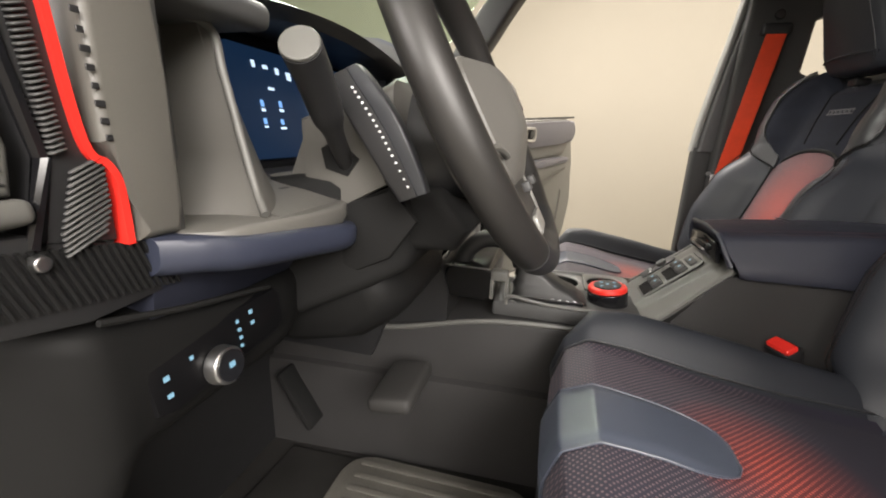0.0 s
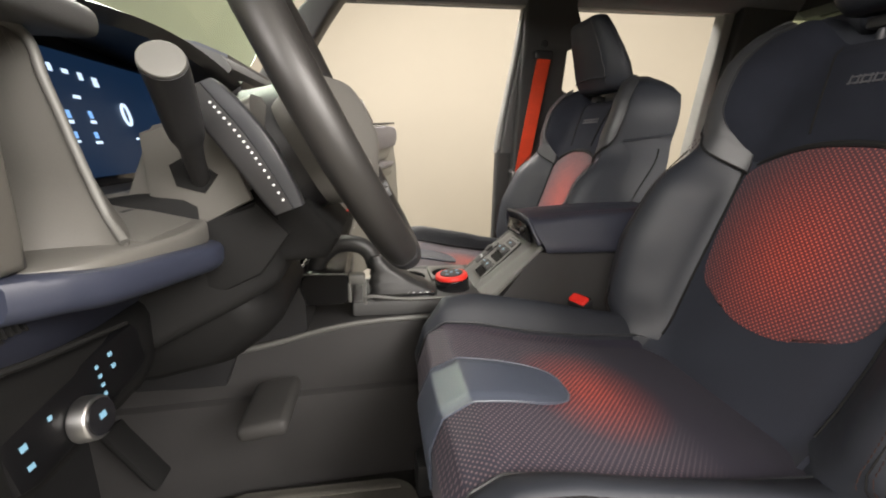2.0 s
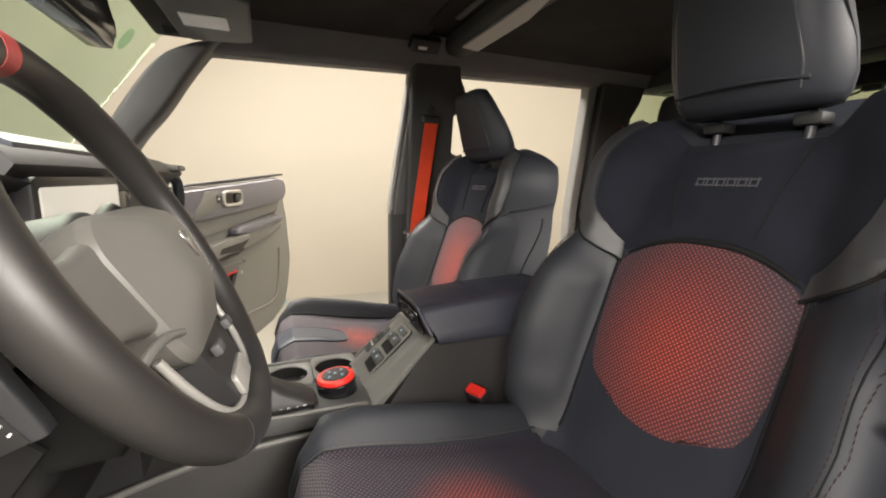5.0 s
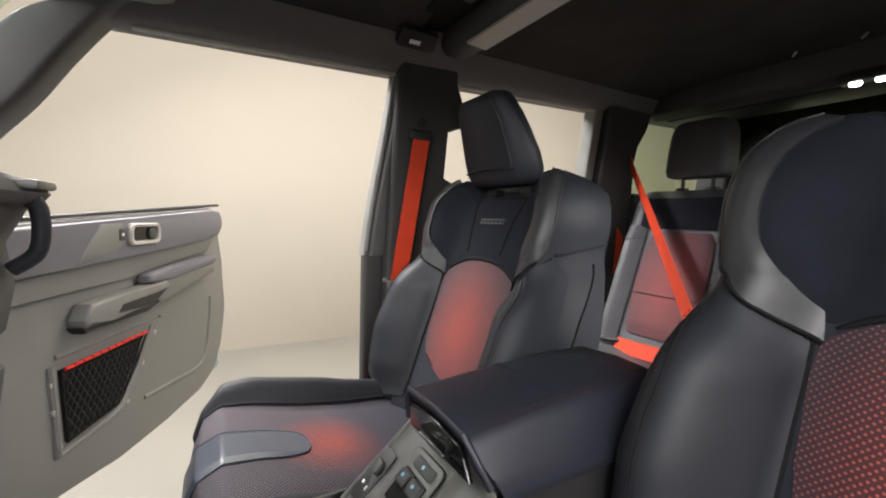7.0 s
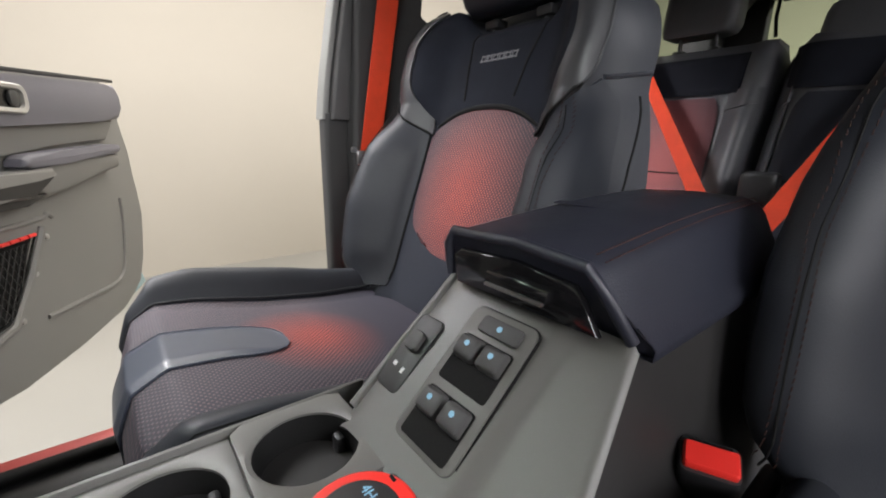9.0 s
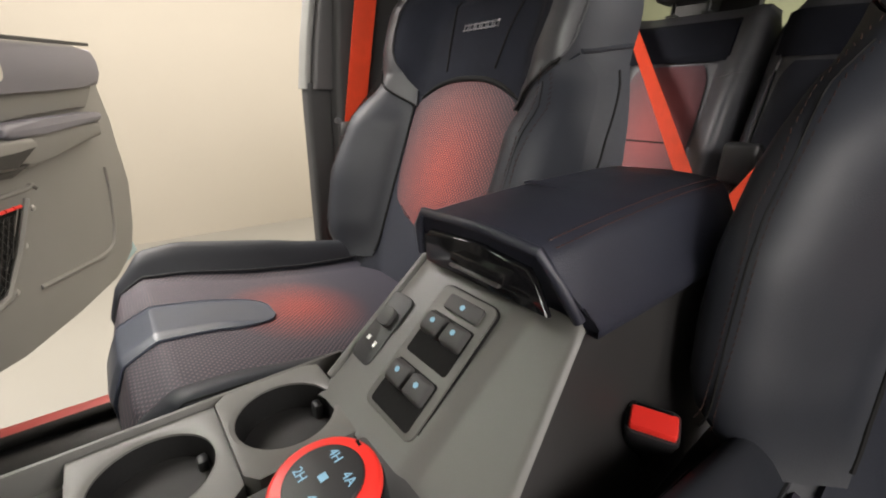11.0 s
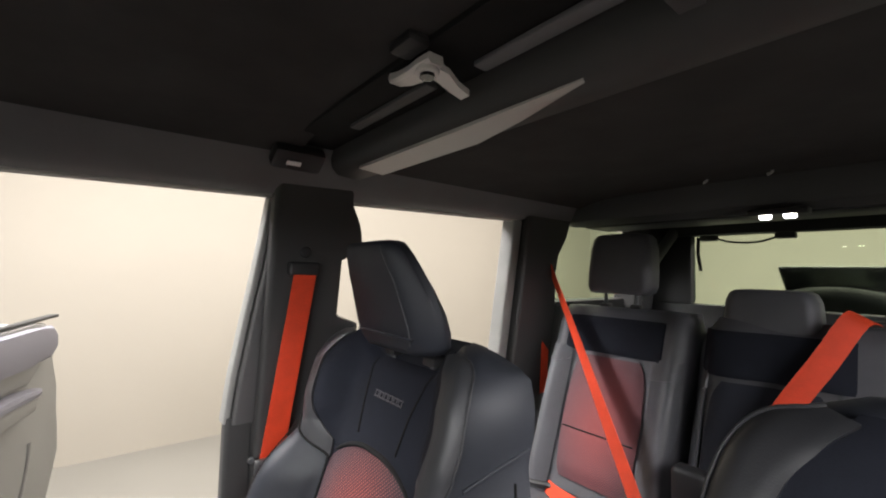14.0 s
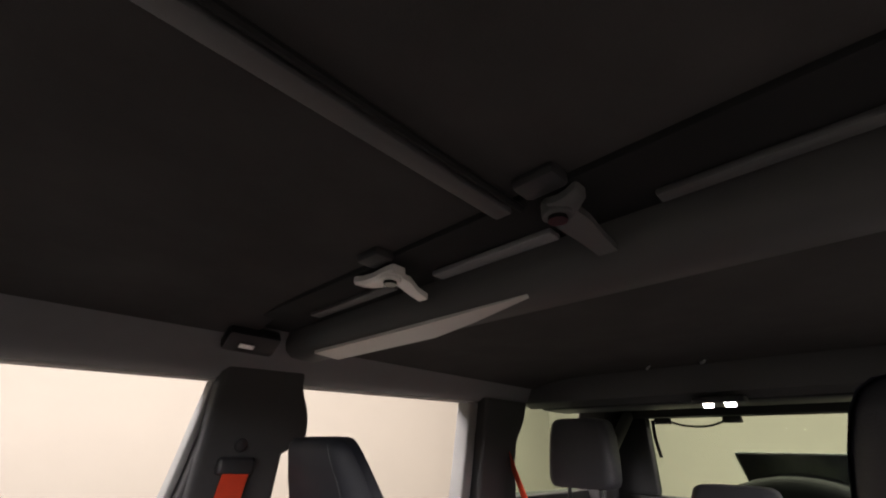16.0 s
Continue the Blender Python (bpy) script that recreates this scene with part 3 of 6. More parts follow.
def cush_pt(y, l, lift=0.0):
    x, z, h, b = cush_row(l)
    u = min(1.0, abs(y) / h)
    g, roll = sstep(0.62, 0.84, u) * (1.0 if y > 0 else 0.42), sstep(0.84, 1.0, u) ** 1.5
    nose = sstep(0.62, 0.35, l)
    x += nose * (0.012 * u * u + 0.045 * sstep(0.72, 1.0, u))
    z += b * g - (0.065 * (1 - nose) + 0.02) * roll
    return Vector((x - lift * nose, y, z + lift * (1 - 0.7 * nose)))


BOT = lambda s: 1.036 + 0.020 * abs(s) ** 2.5          # insert's lower edge
TOP = lambda s: 1.299 - 0.040 * abs(s) ** 2.4          # insert's upper edge


SUEDE = [(1.303, 0.142), (1.318, 0.162), (1.335, 0.177), (1.36, 0.189), (1.395, 0.193), (1.43, 0.185), (1.455, 0.169), (1.474, 0.146)]  # half width of the shoulder cloth


def insert_w(t):
    return table(t, [(0, 0.074), (0.04, 0.098), (0.10, 0.116), (0.2, 0.127), (0.4, 0.134), (0.8, 0.138), (0.95, 0.136), (1, 0.130)])


def build_seat(cy):
    seat = thing("car_seat", (0.15, cy, 0.72), "black leather bucket seat with red perforated inserts", "car seat", "front seats")
    T = pose(0, cy, 0)
    # frame, rails and core
    core = [[back_pt(hw(z) * 0.985 * u, z, -0.006) for u in np.linspace(-1, 1, 25)] +
            [Vector((xc(z) + 0.125 - 0.02 * sstep(1.3, 1.48, z) - 0.05 * sstep(1.44, 1.495, z) + 0.01 * (1 - abs(u)), hw(z) * 0.95 * u, z - 0.01 + crown(hw(z) * u, z))) for u in np.linspace(1, -1, 13)]
            for z in list(np.linspace(0.93, 1.445, 28)) + [1.462, 1.476, 1.487, 1.494]]
    part("backrest", loft(core), "leather", seat, "black leather back and sides", T, 50)
    rings = []
    for l in np.linspace(0, 1, 34):
        top = [cush_pt(cush_row(l)[2] * 0.985 * u, l, -0.006) for u in np.linspace(-1, 1, 23)]
        x, z, h, b = cush_row(l)
        low = [Vector((max(x, -0.09), h * 0.96 * u, min(z - 0.05, 0.80) if l > 0.12 else z - 0.02)) for u in (1, 0.5, 0, -0.5, -1)]
        rings.append(top + low)
    part("cushion", loft(rings), "leather", seat, "black leather seat base", T, 50)
    for s in (1, -1):
        part("rail", box((0.52, 0.035, 0.04), (0.16, 0.17 * s, 0.70), 0.004), "steel", seat, "", T)
        part("rail_foot", box((0.05, 0.05, 0.07), (-0.08, 0.17 * s, 0.69), 0.006), "plastic", seat, "", T)
        part("rail_foot", box((0.05, 0.05, 0.07), (0.38, 0.17 * s, 0.69), 0.006), "plastic", seat, "", T)
    part("base_skirt", box((0.40, 0.40, 0.07), (0.17, 0, 0.765), 0.015), "plastic", seat, "", T)
    # back panels
    part("lower_panel", patch(lambda u, v: back_pt((2 * u - 1) * 0.146, 0.915 + v * 0.38, 0.001), 24, 30, 0.006, side=-1), "navy", seat, "", T, 60)
    part("red_insert", patch(lambda u, v: back_pt((2 * u - 1) * insert_w(v), BOT(2 * u - 1) + v * (TOP(2 * u - 1) - BOT(2 * u - 1)), 0.0022 + puff(u, v, 0.002, 0.2)), 30, 30, 0.006, side=-1), "insert", seat, "red perforated knit insert, darker at the rim", T, 60)

    def upper(u, v):
        s = 2 * u - 1
        w = table(1.303 + v * 0.171, SUEDE) + 0.004
        lo = TOP(min(1, abs(s) * 1.12)) + 0.006 + 0.050 * max(0.0, abs(s) - 0.62) ** 1.5
        return back_pt(s * w, lo + v * (1.474 - lo), 0.0022 + puff(u, v, 0.002, 0.1))

    part("shoulder_panel", patch(upper, 34, 26, 0.008, side=-1), "suede", seat, "black suede shoulder panel", T, 60)
    for s in (1, -1):
        def bolster_panel(u, v, s=s):
            z = 0.955 + v * (0.295 + 0.078 * u)
            w0, w1 = 0.136 + 0.004 * sstep(0, 0.4, v), hw(z) * 0.985
            return back_pt(s * (w0 + (w1 - w0) * u), z, 0.003 + puff(u, v, 0.011, 0.22))

        outer = smooth_path([(0, 0.132, 1.252), (0, 0.165, 1.269), (0, 0.196, 1.290), (0, 0.214, 1.316), (0, 0.224, 1.345), (0, 0.229, 1.395), (0, 0.220, 1.437), (0, 0.202, 1.460), (0, 0.168, 1.472)], 6)
        inner = smooth_path([(0, 0.138, 1.284), (0, 0.152, 1.296), (0, 0.166, 1.314), (0, 0.179, 1.336), (0, 0.189, 1.360), (0, 0.193, 1.395), (0, 0.185, 1.430), (0, 0.168, 1.453), (0, 0.150, 1.467)], 6)

        def wing(u, v, s=s):
            k = u * (len(outer) - 1)
            i = min(len(outer) - 2, int(k))
            q = inner[i].lerp(inner[i + 1], k - i).lerp(outer[i].lerp(outer[i + 1], k - i), v)
            return back_pt(s * min(q.y, hw(q.z) * 0.99), q.z, 0.0072 + puff(u, v, 0.0022, 0.35))

        part("side_bolster", patch(bolster_panel, 14, 26, 0.008, side=-s), "leather", seat, "", T, 60)
        part("wing_accent", patch(wing, 48, 10, 0.008, side=s), "wing", seat, "grey leather shoulder accent", T, 60)
        part("wing_seam", tube([back_pt(s * min(q.y, hw(q.z) * 0.99), q.z, 0.0085) for q in outer[:20]], 0.0022, 6), "rubber", seat, "", T)
        part("wing_piping", tube([back_pt(s * min(q.y, hw(q.z) * 0.99), q.z, 0.0085) for q in outer[17:]], 0.0018, 8), "wing", seat, "piping along the shoulder edge", T)
        part("bolster_seam", tube([back_pt(s * (0.137 + 0.004 * sstep(0, 0.4, v)), 0.965 + 0.290 * v, 0.003) for v in np.linspace(0, 1, 24)], 0.0022, 6), "rubber", seat, "", T)
        # stitching down the bolster
        stitches = bmesh.new()
        for k in range(50):
            z = 0.985 + k * 0.0064
            for off in (-0.004, 0.004):
                w = min(table(z, [(0.98, 0.222), (1.06, 0.229), (1.155, 0.234), (1.25, 0.226), (1.31, 0.205)]), hw(z) * 0.93) + off
                tube([back_pt(s * w, z, 0.0142), back_pt(s * w, z + 0.0040, 0.0142)], 0.0005, 4, stitches)
        part("stitching", stitches, "thread", seat, "tan twin stitching", T, kind="stuff")
        part("stitch_seam", tube([back_pt(s * min(table(z, [(0.98, 0.222), (1.06, 0.229), (1.155, 0.234), (1.25, 0.226), (1.31, 0.205)]), hw(z) * 0.93), z, 0.0135) for z in np.linspace(0.98, 1.285, 30)], 0.0010, 6), "rubber", seat, "", T)
    # Raised black bead draws the shade of the groove above the insert.
    part("groove_shade", tube([back_pt((2 * u - 1) * 0.134, TOP(2 * u - 1) + 0.004, 0.002) for u in np.linspace(0.03, 0.97, 24)], [0.0015 + 0.0035 * math.sin(math.pi * k / 23) ** 0.4 for k in range(24)], 8), "rubber", seat, "black bead painting the groove's shade over the insert", T)
    for s in (1, -1):
        part("panel_seam", tube([back_pt(s * (0.062 + 0.026 * k), 1.316 + 0.150 * k, 0.0056) for k in np.linspace(0, 1, 12)], 0.0016, 6), "rubber", seat, "", T)
        def side_pt(z, k, s=s):
            f, r = back_pt(s * hw(z) * 0.985, z, -0.006), Vector((xc(z) + 0.125 - 0.02 * sstep(1.3, 1.48, z), s * hw(z) * 0.95, z - 0.01 + crown(hw(z), z)))
            return f.lerp(r, k) + Vector((0, 0.0005 * s, 0))

        part("side_seam", tube([side_pt(1.02 + 0.30 * k, 0.25 + 0.50 * k * k) for k in np.linspace(0, 1, 16)], 0.0022, 6), "rubber", seat, "", T)
        part("side_fold", tube([side_pt(1.330 + 0.030 * k, 0.05 + 0.90 * k) for k in np.linspace(0, 1, 10)], 0.0035, 8), "leather", seat, "", T)
    # emblem: plain raised bars
    for k in range(6):
        y0, z0, ring = -0.0375 + k * 0.015, 1.393, bmesh.new()
        for dy, dz, w, h in ((0, 0.006, 0.0115, 0.0020), (0, -0.006, 0.0115, 0.0020), (-0.005, 0, 0.0018, 0.013), (0.005, 0, 0.0018, 0.013)):
            box((0.0012, w, h), back_pt(y0 + dy - dz * 0.25, z0 + dz, 0.0058), 0, 1, ring, (0, 18, 0))
        part("emblem_shape", ring, "emblem", seat, "", T)
    # cushion panels
    part("centre_knit", patch(lambda u, v: cush_pt((2 * u - 1) * table(v, [(0, 0.158), (0.3, 0.166), (1, 0.160)]), 0.16 + v * 0.835, 0.002 + puff(u, v, 0.004, 0.06)), 26, 44, 0.006, side=-1), "cushion_knit", seat, "dark perforated knit, red in the middle", T, 60)

    def tongue(u, v):
        l = 0.24 + v * 0.52
        q = min(1.0, max(0.0, (v - 0.87) / 0.13))
        w = 0.061 - 0.014 * v - 0.030 * (1 - math.sqrt(1 - q * q))
        return cush_pt((2 * u - 1) * w, l, 0.0085 + puff(u, v, 0.004, 0.16))

    part("front_tongue", patch(tongue, 22, 72, 0.010, side=-1), "silver", seat, "smooth grey leather front pad", T, 60)
    edge = [tongue(0.5 + 0.5 * s, v) for s, vs in ((1, np.linspace(0, 1, 60)), (-1, np.linspace(1, 0, 60))) for v in vs]
    part("piping", tube(edge, 0.0014, 6), "silver", seat, "pale piping round the pad", T)
    for s in (1, -1):
        part("cushion_bolster", patch(lambda u, v, s=s: cush_pt(s * (0.165 + (cush_row(0.2 + v * 0.78)[2] * 0.99 - 0.165) * u), 0.20 + v * 0.78, 0.003 + puff(u, v, 0.009, 0.2)), 12, 36, 0.007, side=-s), "leather", seat, "", T, 60)
        part("bolster_piping", tube([cush_pt(s * 0.1655, 0.22 + v * 0.74, 0.0042) for v in np.linspace(0, 1, 40)], 0.0017, 6), "wing", seat, "", T)
        part("bolster_crease", tube([cush_pt(s * (0.205 + 0.008 * v), 0.20 + v * 0.70, 0.0112) for v in np.linspace(0, 1, 40)], 0.0010, 6), "rubber", seat, "", T)
    # headrest
    hr = []
    for z, w, x0, x1 in [(1.470, 0.084, 0.492, 0.548), (1.474, 0.100, 0.482, 0.558), (1.486, 0.109, 0.474, 0.563), (1.51, 0.114, 0.467, 0.558), (1.54, 0.115, 0.458, 0.546), (1.58, 0.110, 0.446, 0.525), (1.615, 0.101, 0.434, 0.503), (1.640, 0.092, 0.426, 0.484), (1.653, 0.084, 0.424, 0.473), (1.660, 0.074, 0.428, 0.466), (1.663, 0.056, 0.436, 0.460)]:
        d = x1 - x0
        hr.append([(x0 + d / 2 + b + 0.022 * (abs(a) / w) ** 3 * (b < 0), a + 0.008, z) for a, b in rrect(2 * w, d, min(0.036, d * 0.46), 6)])
    head = part("headrest", loft(hr), "leather", seat, "black leather headrest", T, 50)
    face_x = lambda z: table(z, [(1.474, 0.482), (1.486, 0.474), (1.51, 0.467), (1.54, 0.458), (1.58, 0.446), (1.615, 0.434), (1.640, 0.426), (1.655, 0.425)])
    for sd in (1, -1):
        part("headrest_seam", tube([(face_x(z) + 0.0085, 0.008 + sd * table(z, [(1.485, 0.080), (1.52, 0.084), (1.60, 0.074), (1.655, 0.056)]), z) for z in np.linspace(1.49, 1.652, 16)], 0.0016, 6), "wing", head, "leather piping", T)
    part("headrest_fold", tube([(face_x(1.505) - 0.001 + 0.012 * abs(u) ** 3, 0.008 + 0.090 * u, 1.505 - 0.004 * u * u) for u in np.linspace(-1, 1, 14)], 0.0024, 8), "leather", head, "", T)
    for s in (1, -1):
        part("post", cyl(0.006, 0.006, 0.09, (0.538, 0.062 * s, 1.452), (0, 8, 0), 14), "steel_dark", head, "grey steel post", T)
        part("post_collar", box((0.03, 0.034, 0.016), (0.540, 0.062 * s, 1.458), 0.004), "plastic", head, "", T)
    # inboard and outboard side hardware
    part("recliner_cover", box((0.16, 0.018, 0.075), (0.30, 0.232, 0.885), 0.008), "plastic", seat, "", T)
    part("recliner_cover", box((0.16, 0.018, 0.075), (0.30, -0.232, 0.885), 0.008), "plastic", seat, "", T)
    part("hinge_bar", box((0.06, 0.012, 0.010), (0.335, 0.17, 0.962), 0.003, rot=(0, -20, 0)), "steel", seat, "bright metal hinge bar", T)
    part("hinge_bar", box((0.06, 0.012, 0.010), (0.335, -0.17, 0.962), 0.003, rot=(0, -20, 0)), "steel", seat, "bright metal hinge bar", T)
    return seat


PY, DY = 0.383, -0.350
seat_p = build_seat(PY)
seat_d = copy_thing(seat_p, pose(0.15 + 0.014, DY, 0.72 + 0.024))
for ob in seat_d.children:
    if ob.name.startswith("headrest"):  # raised one notch
        ob.location = (0.010, 0, 0.014)


# ---- dashboard ----
dash = thing("dashboard", (-0.55, C, 0.9), "dark grey dashboard with a slate blue trim ledge", "dashboard", kind="structure")
# passenger and middle part: one moulded body across the car
SEC = [(-0.70, 1.46), (-0.55, 1.468), (-0.42, 1.455), (-0.372, 1.438), (-0.360, 1.420), (-0.372, 1.404), (-0.392, 1.395), (-0.395, 1.33), (-0.385, 1.25), (-0.40, 1.17), (-0.46, 1.10), (-0.70, 1.05)]


def dash_row(y):
    out = 0.030 * sstep(0.42, 0.62, y)
    return [(x + (out if -0.5 < x and z > 1.38 else 0.0), y, z - 0.006 * abs(y - C)) for x, z in SEC]


part("dash_body", loft([dash_row(y) for y in np.linspace(-0.125, 0.66, 24)]), "soft", dash)
part("dash_pad", loft([[(x, y, z) for x, z in [(-0.69, 1.463), (-0.55, 1.474), (-0.42, 1.462), (-0.378, 1.446), (-0.378, 1.438), (-0.69, 1.45)]] for y in np.linspace(-0.08, 0.62, 12)]), "blue", dash, "slate blue padded dash top")
part("end_shelf", box((0.20, 0.10, 0.016), (-0.42, 0.605, 1.430), 0.006), "console", dash, "pale grey end of the dash")
part("dash_handle", tube(smooth_path([(-0.375, 0.61, 1.41), (-0.345, 0.625, 1.40), (-0.338, 0.63, 1.36), (-0.345, 0.63, 1.31), (-0.38, 0.63, 1.28)], 5), 0.014, 12), "leather", dash, "black leather grab handle")
for s, y in ((1, 0.30), (1, -0.155)):
    part("air_vent", box((0.02, 0.09, 0.05), (-0.386, y, 1.352), 0.006), "gloss", dash, "black air vent")
screen = thing("centre_screen", (-0.36, 0.03, 1.25), "touch screen tablet, pale by an even glow, in a black frame", "screen")
part("housing", prism(rrect(0.300, 0.165, 0.012, 5, 0.035, 1.322), -0.372, -0.352, "x", 0.004), "plastic", screen)
part("panel", prism(rrect(0.272, 0.140, 0.006, 4, 0.035, 1.322), -0.3525, -0.3495, "x", 0.001), "mid_screen", screen, "pale panel whose glow includes its reflection")

stack = [(-0.43, 1.26), (-0.375, 1.235), (-0.352, 1.19), (-0.340, 1.14), (-0.338, 1.06), (-0.345, 1.02), (-0.45, 0.97)]
part("centre_stack", prism(stack, -0.092, 0.135, "y", 0.008, 3), "plastic", dash, "black centre stack below the screen")
for k in range(5):
    part("stack_toggle", box((0.020, 0.020, 0.034), (-0.333, -0.062 + k * 0.040, 1.125), 0.005, 3, rot=(0, 12, 0)), "steel", dash, "bright metal toggle")

# driver's end: vent bezel, pocket, blue ledge, lower cover
XB = -0.360
MV = Matrix.Translation((-0.119, -0.782, 1.313)) @ Matrix.Scale(0.925, 4) @ Matrix.Translation((0.119, 0.782, -1.313))  # drawn at XB, set nearer
vent = thing("side_air_vent", (XB, -0.62, 1.20), "grey side vent surround with a red accent line", "air vent")
part("bezel", prism([(-0.606, 1.43), (-0.566, 1.43), (-0.563, 1.34), (-0.560, 1.26), (-0.564, 1.243), (-0.594, 1.243), (-0.592, 1.27), (-0.594, 1.288), (-0.607, 1.302)], XB - 0.030, XB + 0.004, "x", 0.006, 3), "bezel", vent, "grey outer bezel", MV)
part("bezel_side", box((0.09, 0.012, 0.19), (XB - 0.045, -0.563, 1.335), 0.004), "soft", vent, "", MV)


def ribbon(pts, w, x0, x1):
    """A flat strip along a line in the y-z plane, standing from x0 to x1."""
    pts = [Vector((0, *p)) for p in pts]
    rings = []
    for i, p in enumerate(pts):
        d = (pts[min(len(pts) - 1, i + 1)] - pts[max(0, i - 1)]).normalized()
        nrm = Vector((0, -d.z, d.y)) * w / 2
        rings.append([p + nrm + Vector((x0, 0, 0)), p + nrm + Vector((x1, 0, 0)), p - nrm + Vector((x1, 0, 0)), p - nrm + Vector((x0, 0, 0))])
    return loft(rings)


stripe = [(p.y, p.z) for p in smooth_path([(0, -0.6235, 1.43), (0, -0.6205, 1.367), (0, -0.6145, 1.303), (0, -0.6040, 1.290), (0, -0.5990, 1.277), (0, -0.5985, 1.243)], 6)]
part("accent_line", ribbon(stripe, 0.0043, XB - 0.01, XB + 0.0015), "red", vent, "bright red accent line", MV)
part("rib_ground", prism([(-0.648, 1.43), (-0.624, 1.43), (-0.617, 1.303), (-0.603, 1.285), (-0.603, 1.246), (-0.642, 1.252), (-0.630, 1.292)], XB - 0.03, XB - 0.002, "x", 0.003), "plastic", vent, "", MV)
for k in range(46):
    z = 1.298 + k * 0.0027
    part("rib", box((0.006, 0.0080, 0.0014), (XB, -0.6275 - (z - 1.298) * 0.075, z), 0.0008, 1, rot=(18, 0, 0)), "soft", vent, "", MV)
for k in range(14):
    z = 1.249 + k * 0.0032
    w = 0.030 - 0.0012 * abs(k - 4)
    part("fan_rib", box((0.003, w, 0.0016), (XB, -0.6215 + 0.0005 * k, z), 0.0006, 1, rot=(24, 0, 0)), "soft", vent, "", MV)
part("vent_throat", box((0.02, 0.12, 0.22), (XB - 0.045, -0.70, 1.33), 0.004), "plastic", vent, "", MV)
part("louvre", prism([(-0.76, 1.276), (-0.643, 1.276), (-0.640, 1.300), (-0.650, 1.345), (-0.76, 1.345)], XB - 0.026, XB - 0.010, "x", 0.004, 3), "console", vent, "grey vent louvre", MV)
for k in range(8):
    part("louvre_groove", box((0.002, 0.104, 0.0012), (XB - 0.0098, -0.698, 1.286 + k * 0.007), 0.0004, 1, rot=(-4, 0, 0)), "plastic", vent, "", MV)
part("louvre_lip", box((0.030, 0.118, 0.013), (XB - 0.010, -0.702, 1.268), 0.005, 3, rot=(0, -14, 0)), "console", vent, "pale lower lip of the vent", MV)
part("vent_frame", tube([(XB - 0.004, -0.650, 1.43), (XB - 0.004, -0.640, 1.34), (XB - 0.004, -0.632, 1.295), (XB - 0.004, -0.643, 1.25)], 0.004, 8), "gloss", vent, "", MV)
# faint raised lettering: plain bars
for k in range(9):
    part("raised_bar", box((0.0012, 0.0055 - 0.0008 * (k % 3), 0.0034), (XB + 0.0044, -0.6105 + 0.0009 * k, 1.375 - k * 0.0088), 0.0004, 1), "plastic", vent, "", MV)
part("lower_band", prism([(-0.75, 1.262), (-0.646, 1.258), (-0.590, 1.240), (-0.578, 1.205), (-0.625, 1.202), (-0.75, 1.226)], XB - 0.05, XB - 0.004, "x", 0.003), "plastic", vent, "", MV)
for k in range(26):
    part("band_rib", ribbon([(-0.70 + k * 0.0048, 1.258 - k * 0.0007), (-0.688 + k * 0.0048, 1.222 - k * 0.00055)], 0.0016, XB - 0.006, XB - 0.001), "rubber", vent, "", MV)
part("screw_cap", cyl(0.005, 0.004, 0.006, (XB, -0.645, 1.244), (0, 90, 0), 20, 0.001), "steel", vent, "small bright screw", MV)

# pocket beside the cluster and the pod
part("pocket_back", box((0.02, 0.10, 0.16), (-0.415, -0.53, 1.325), 0.004), "soft", dash)
part("pocket_roof", box((0.10, 0.10, 0.02), (-0.385, -0.53, 1.392), 0.008, 3), "soft", dash)


def pod_wall(u, v):
    """The pod's flank: from the pocket's depth (u = 0) round the pale edge to the screen (u = 1)."""
    z = 1.246 + 0.148 * v
    k = sstep(0.30, 0.0, v)
    ex, ey = -0.328 - 0.036 * v + 0.012 * k, -0.517 - 0.012 * k
    if u < 0.5:
        t = 1 - u / 0.5
        return (ex - 0.085 * t, ey + 0.002 * t - 0.040 * k * t ** 2, z - 0.02 * k * (1 - t))
    t = (u - 0.5) / 0.5
    return (ex - 0.030 * t - 0.050 * t * t - 0.012 * v * t, ey + (0.050 + 0.060 * (1 - v)) * t, z - 0.006 * k * t)


part("pod_wall", patch(pod_wall, 24, 18, 0.008, side=1), "trim_grey", dash, "grey wall of the instrument pod")
part("pod_rib", tube(smooth_path([(-0.410, -0.570, 1.384), (-0.385, -0.540, 1.386), (-0.362, -0.517, 1.380), (-0.353, -0.5175, 1.35), (-0.341, -0.5185, 1.30), (-0.331, -0.521, 1.268), (-0.318, -0.530, 1.252)], 6), 0.0030, 10), "console", dash, "pale edge of the pod")
shelf = [(-0.334, -0.582), (-0.322, -0.574), (-0.312, -0.555), (-0.300, -0.500), (-0.295, -0.455), (-0.305, -0.43), (-0.42, -0.42), (-0.42, -0.60)]
part("shelf_slope", loft([[(x + 0.10 * (y + 0.52) * (x < -0.35), y, z) for x, z in [(-0.306, 1.247), (-0.345, 1.258), (-0.40, 1.266), (-0.435, 1.270), (-0.435, 1.245), (-0.31, 1.235)]] for y in np.linspace(-0.520, -0.428, 6)]), "trim_grey", dash, "grey slope below the screen")
part("shelf", prism(shelf, 1.232, 1.249, "z", 0.004), "trim_grey", dash, "grey shelf under the instruments")
edge = smooth_path([(-0.341, -0.601, 1.240), (-0.331, -0.590, 1.239), (-0.322, -0.578, 1.238), (-0.311, -0.555, 1.234), (-0.297, -0.500, 1.229), (-0.291, -0.455, 1.224), (-0.305, -0.425, 1.220)], 6)
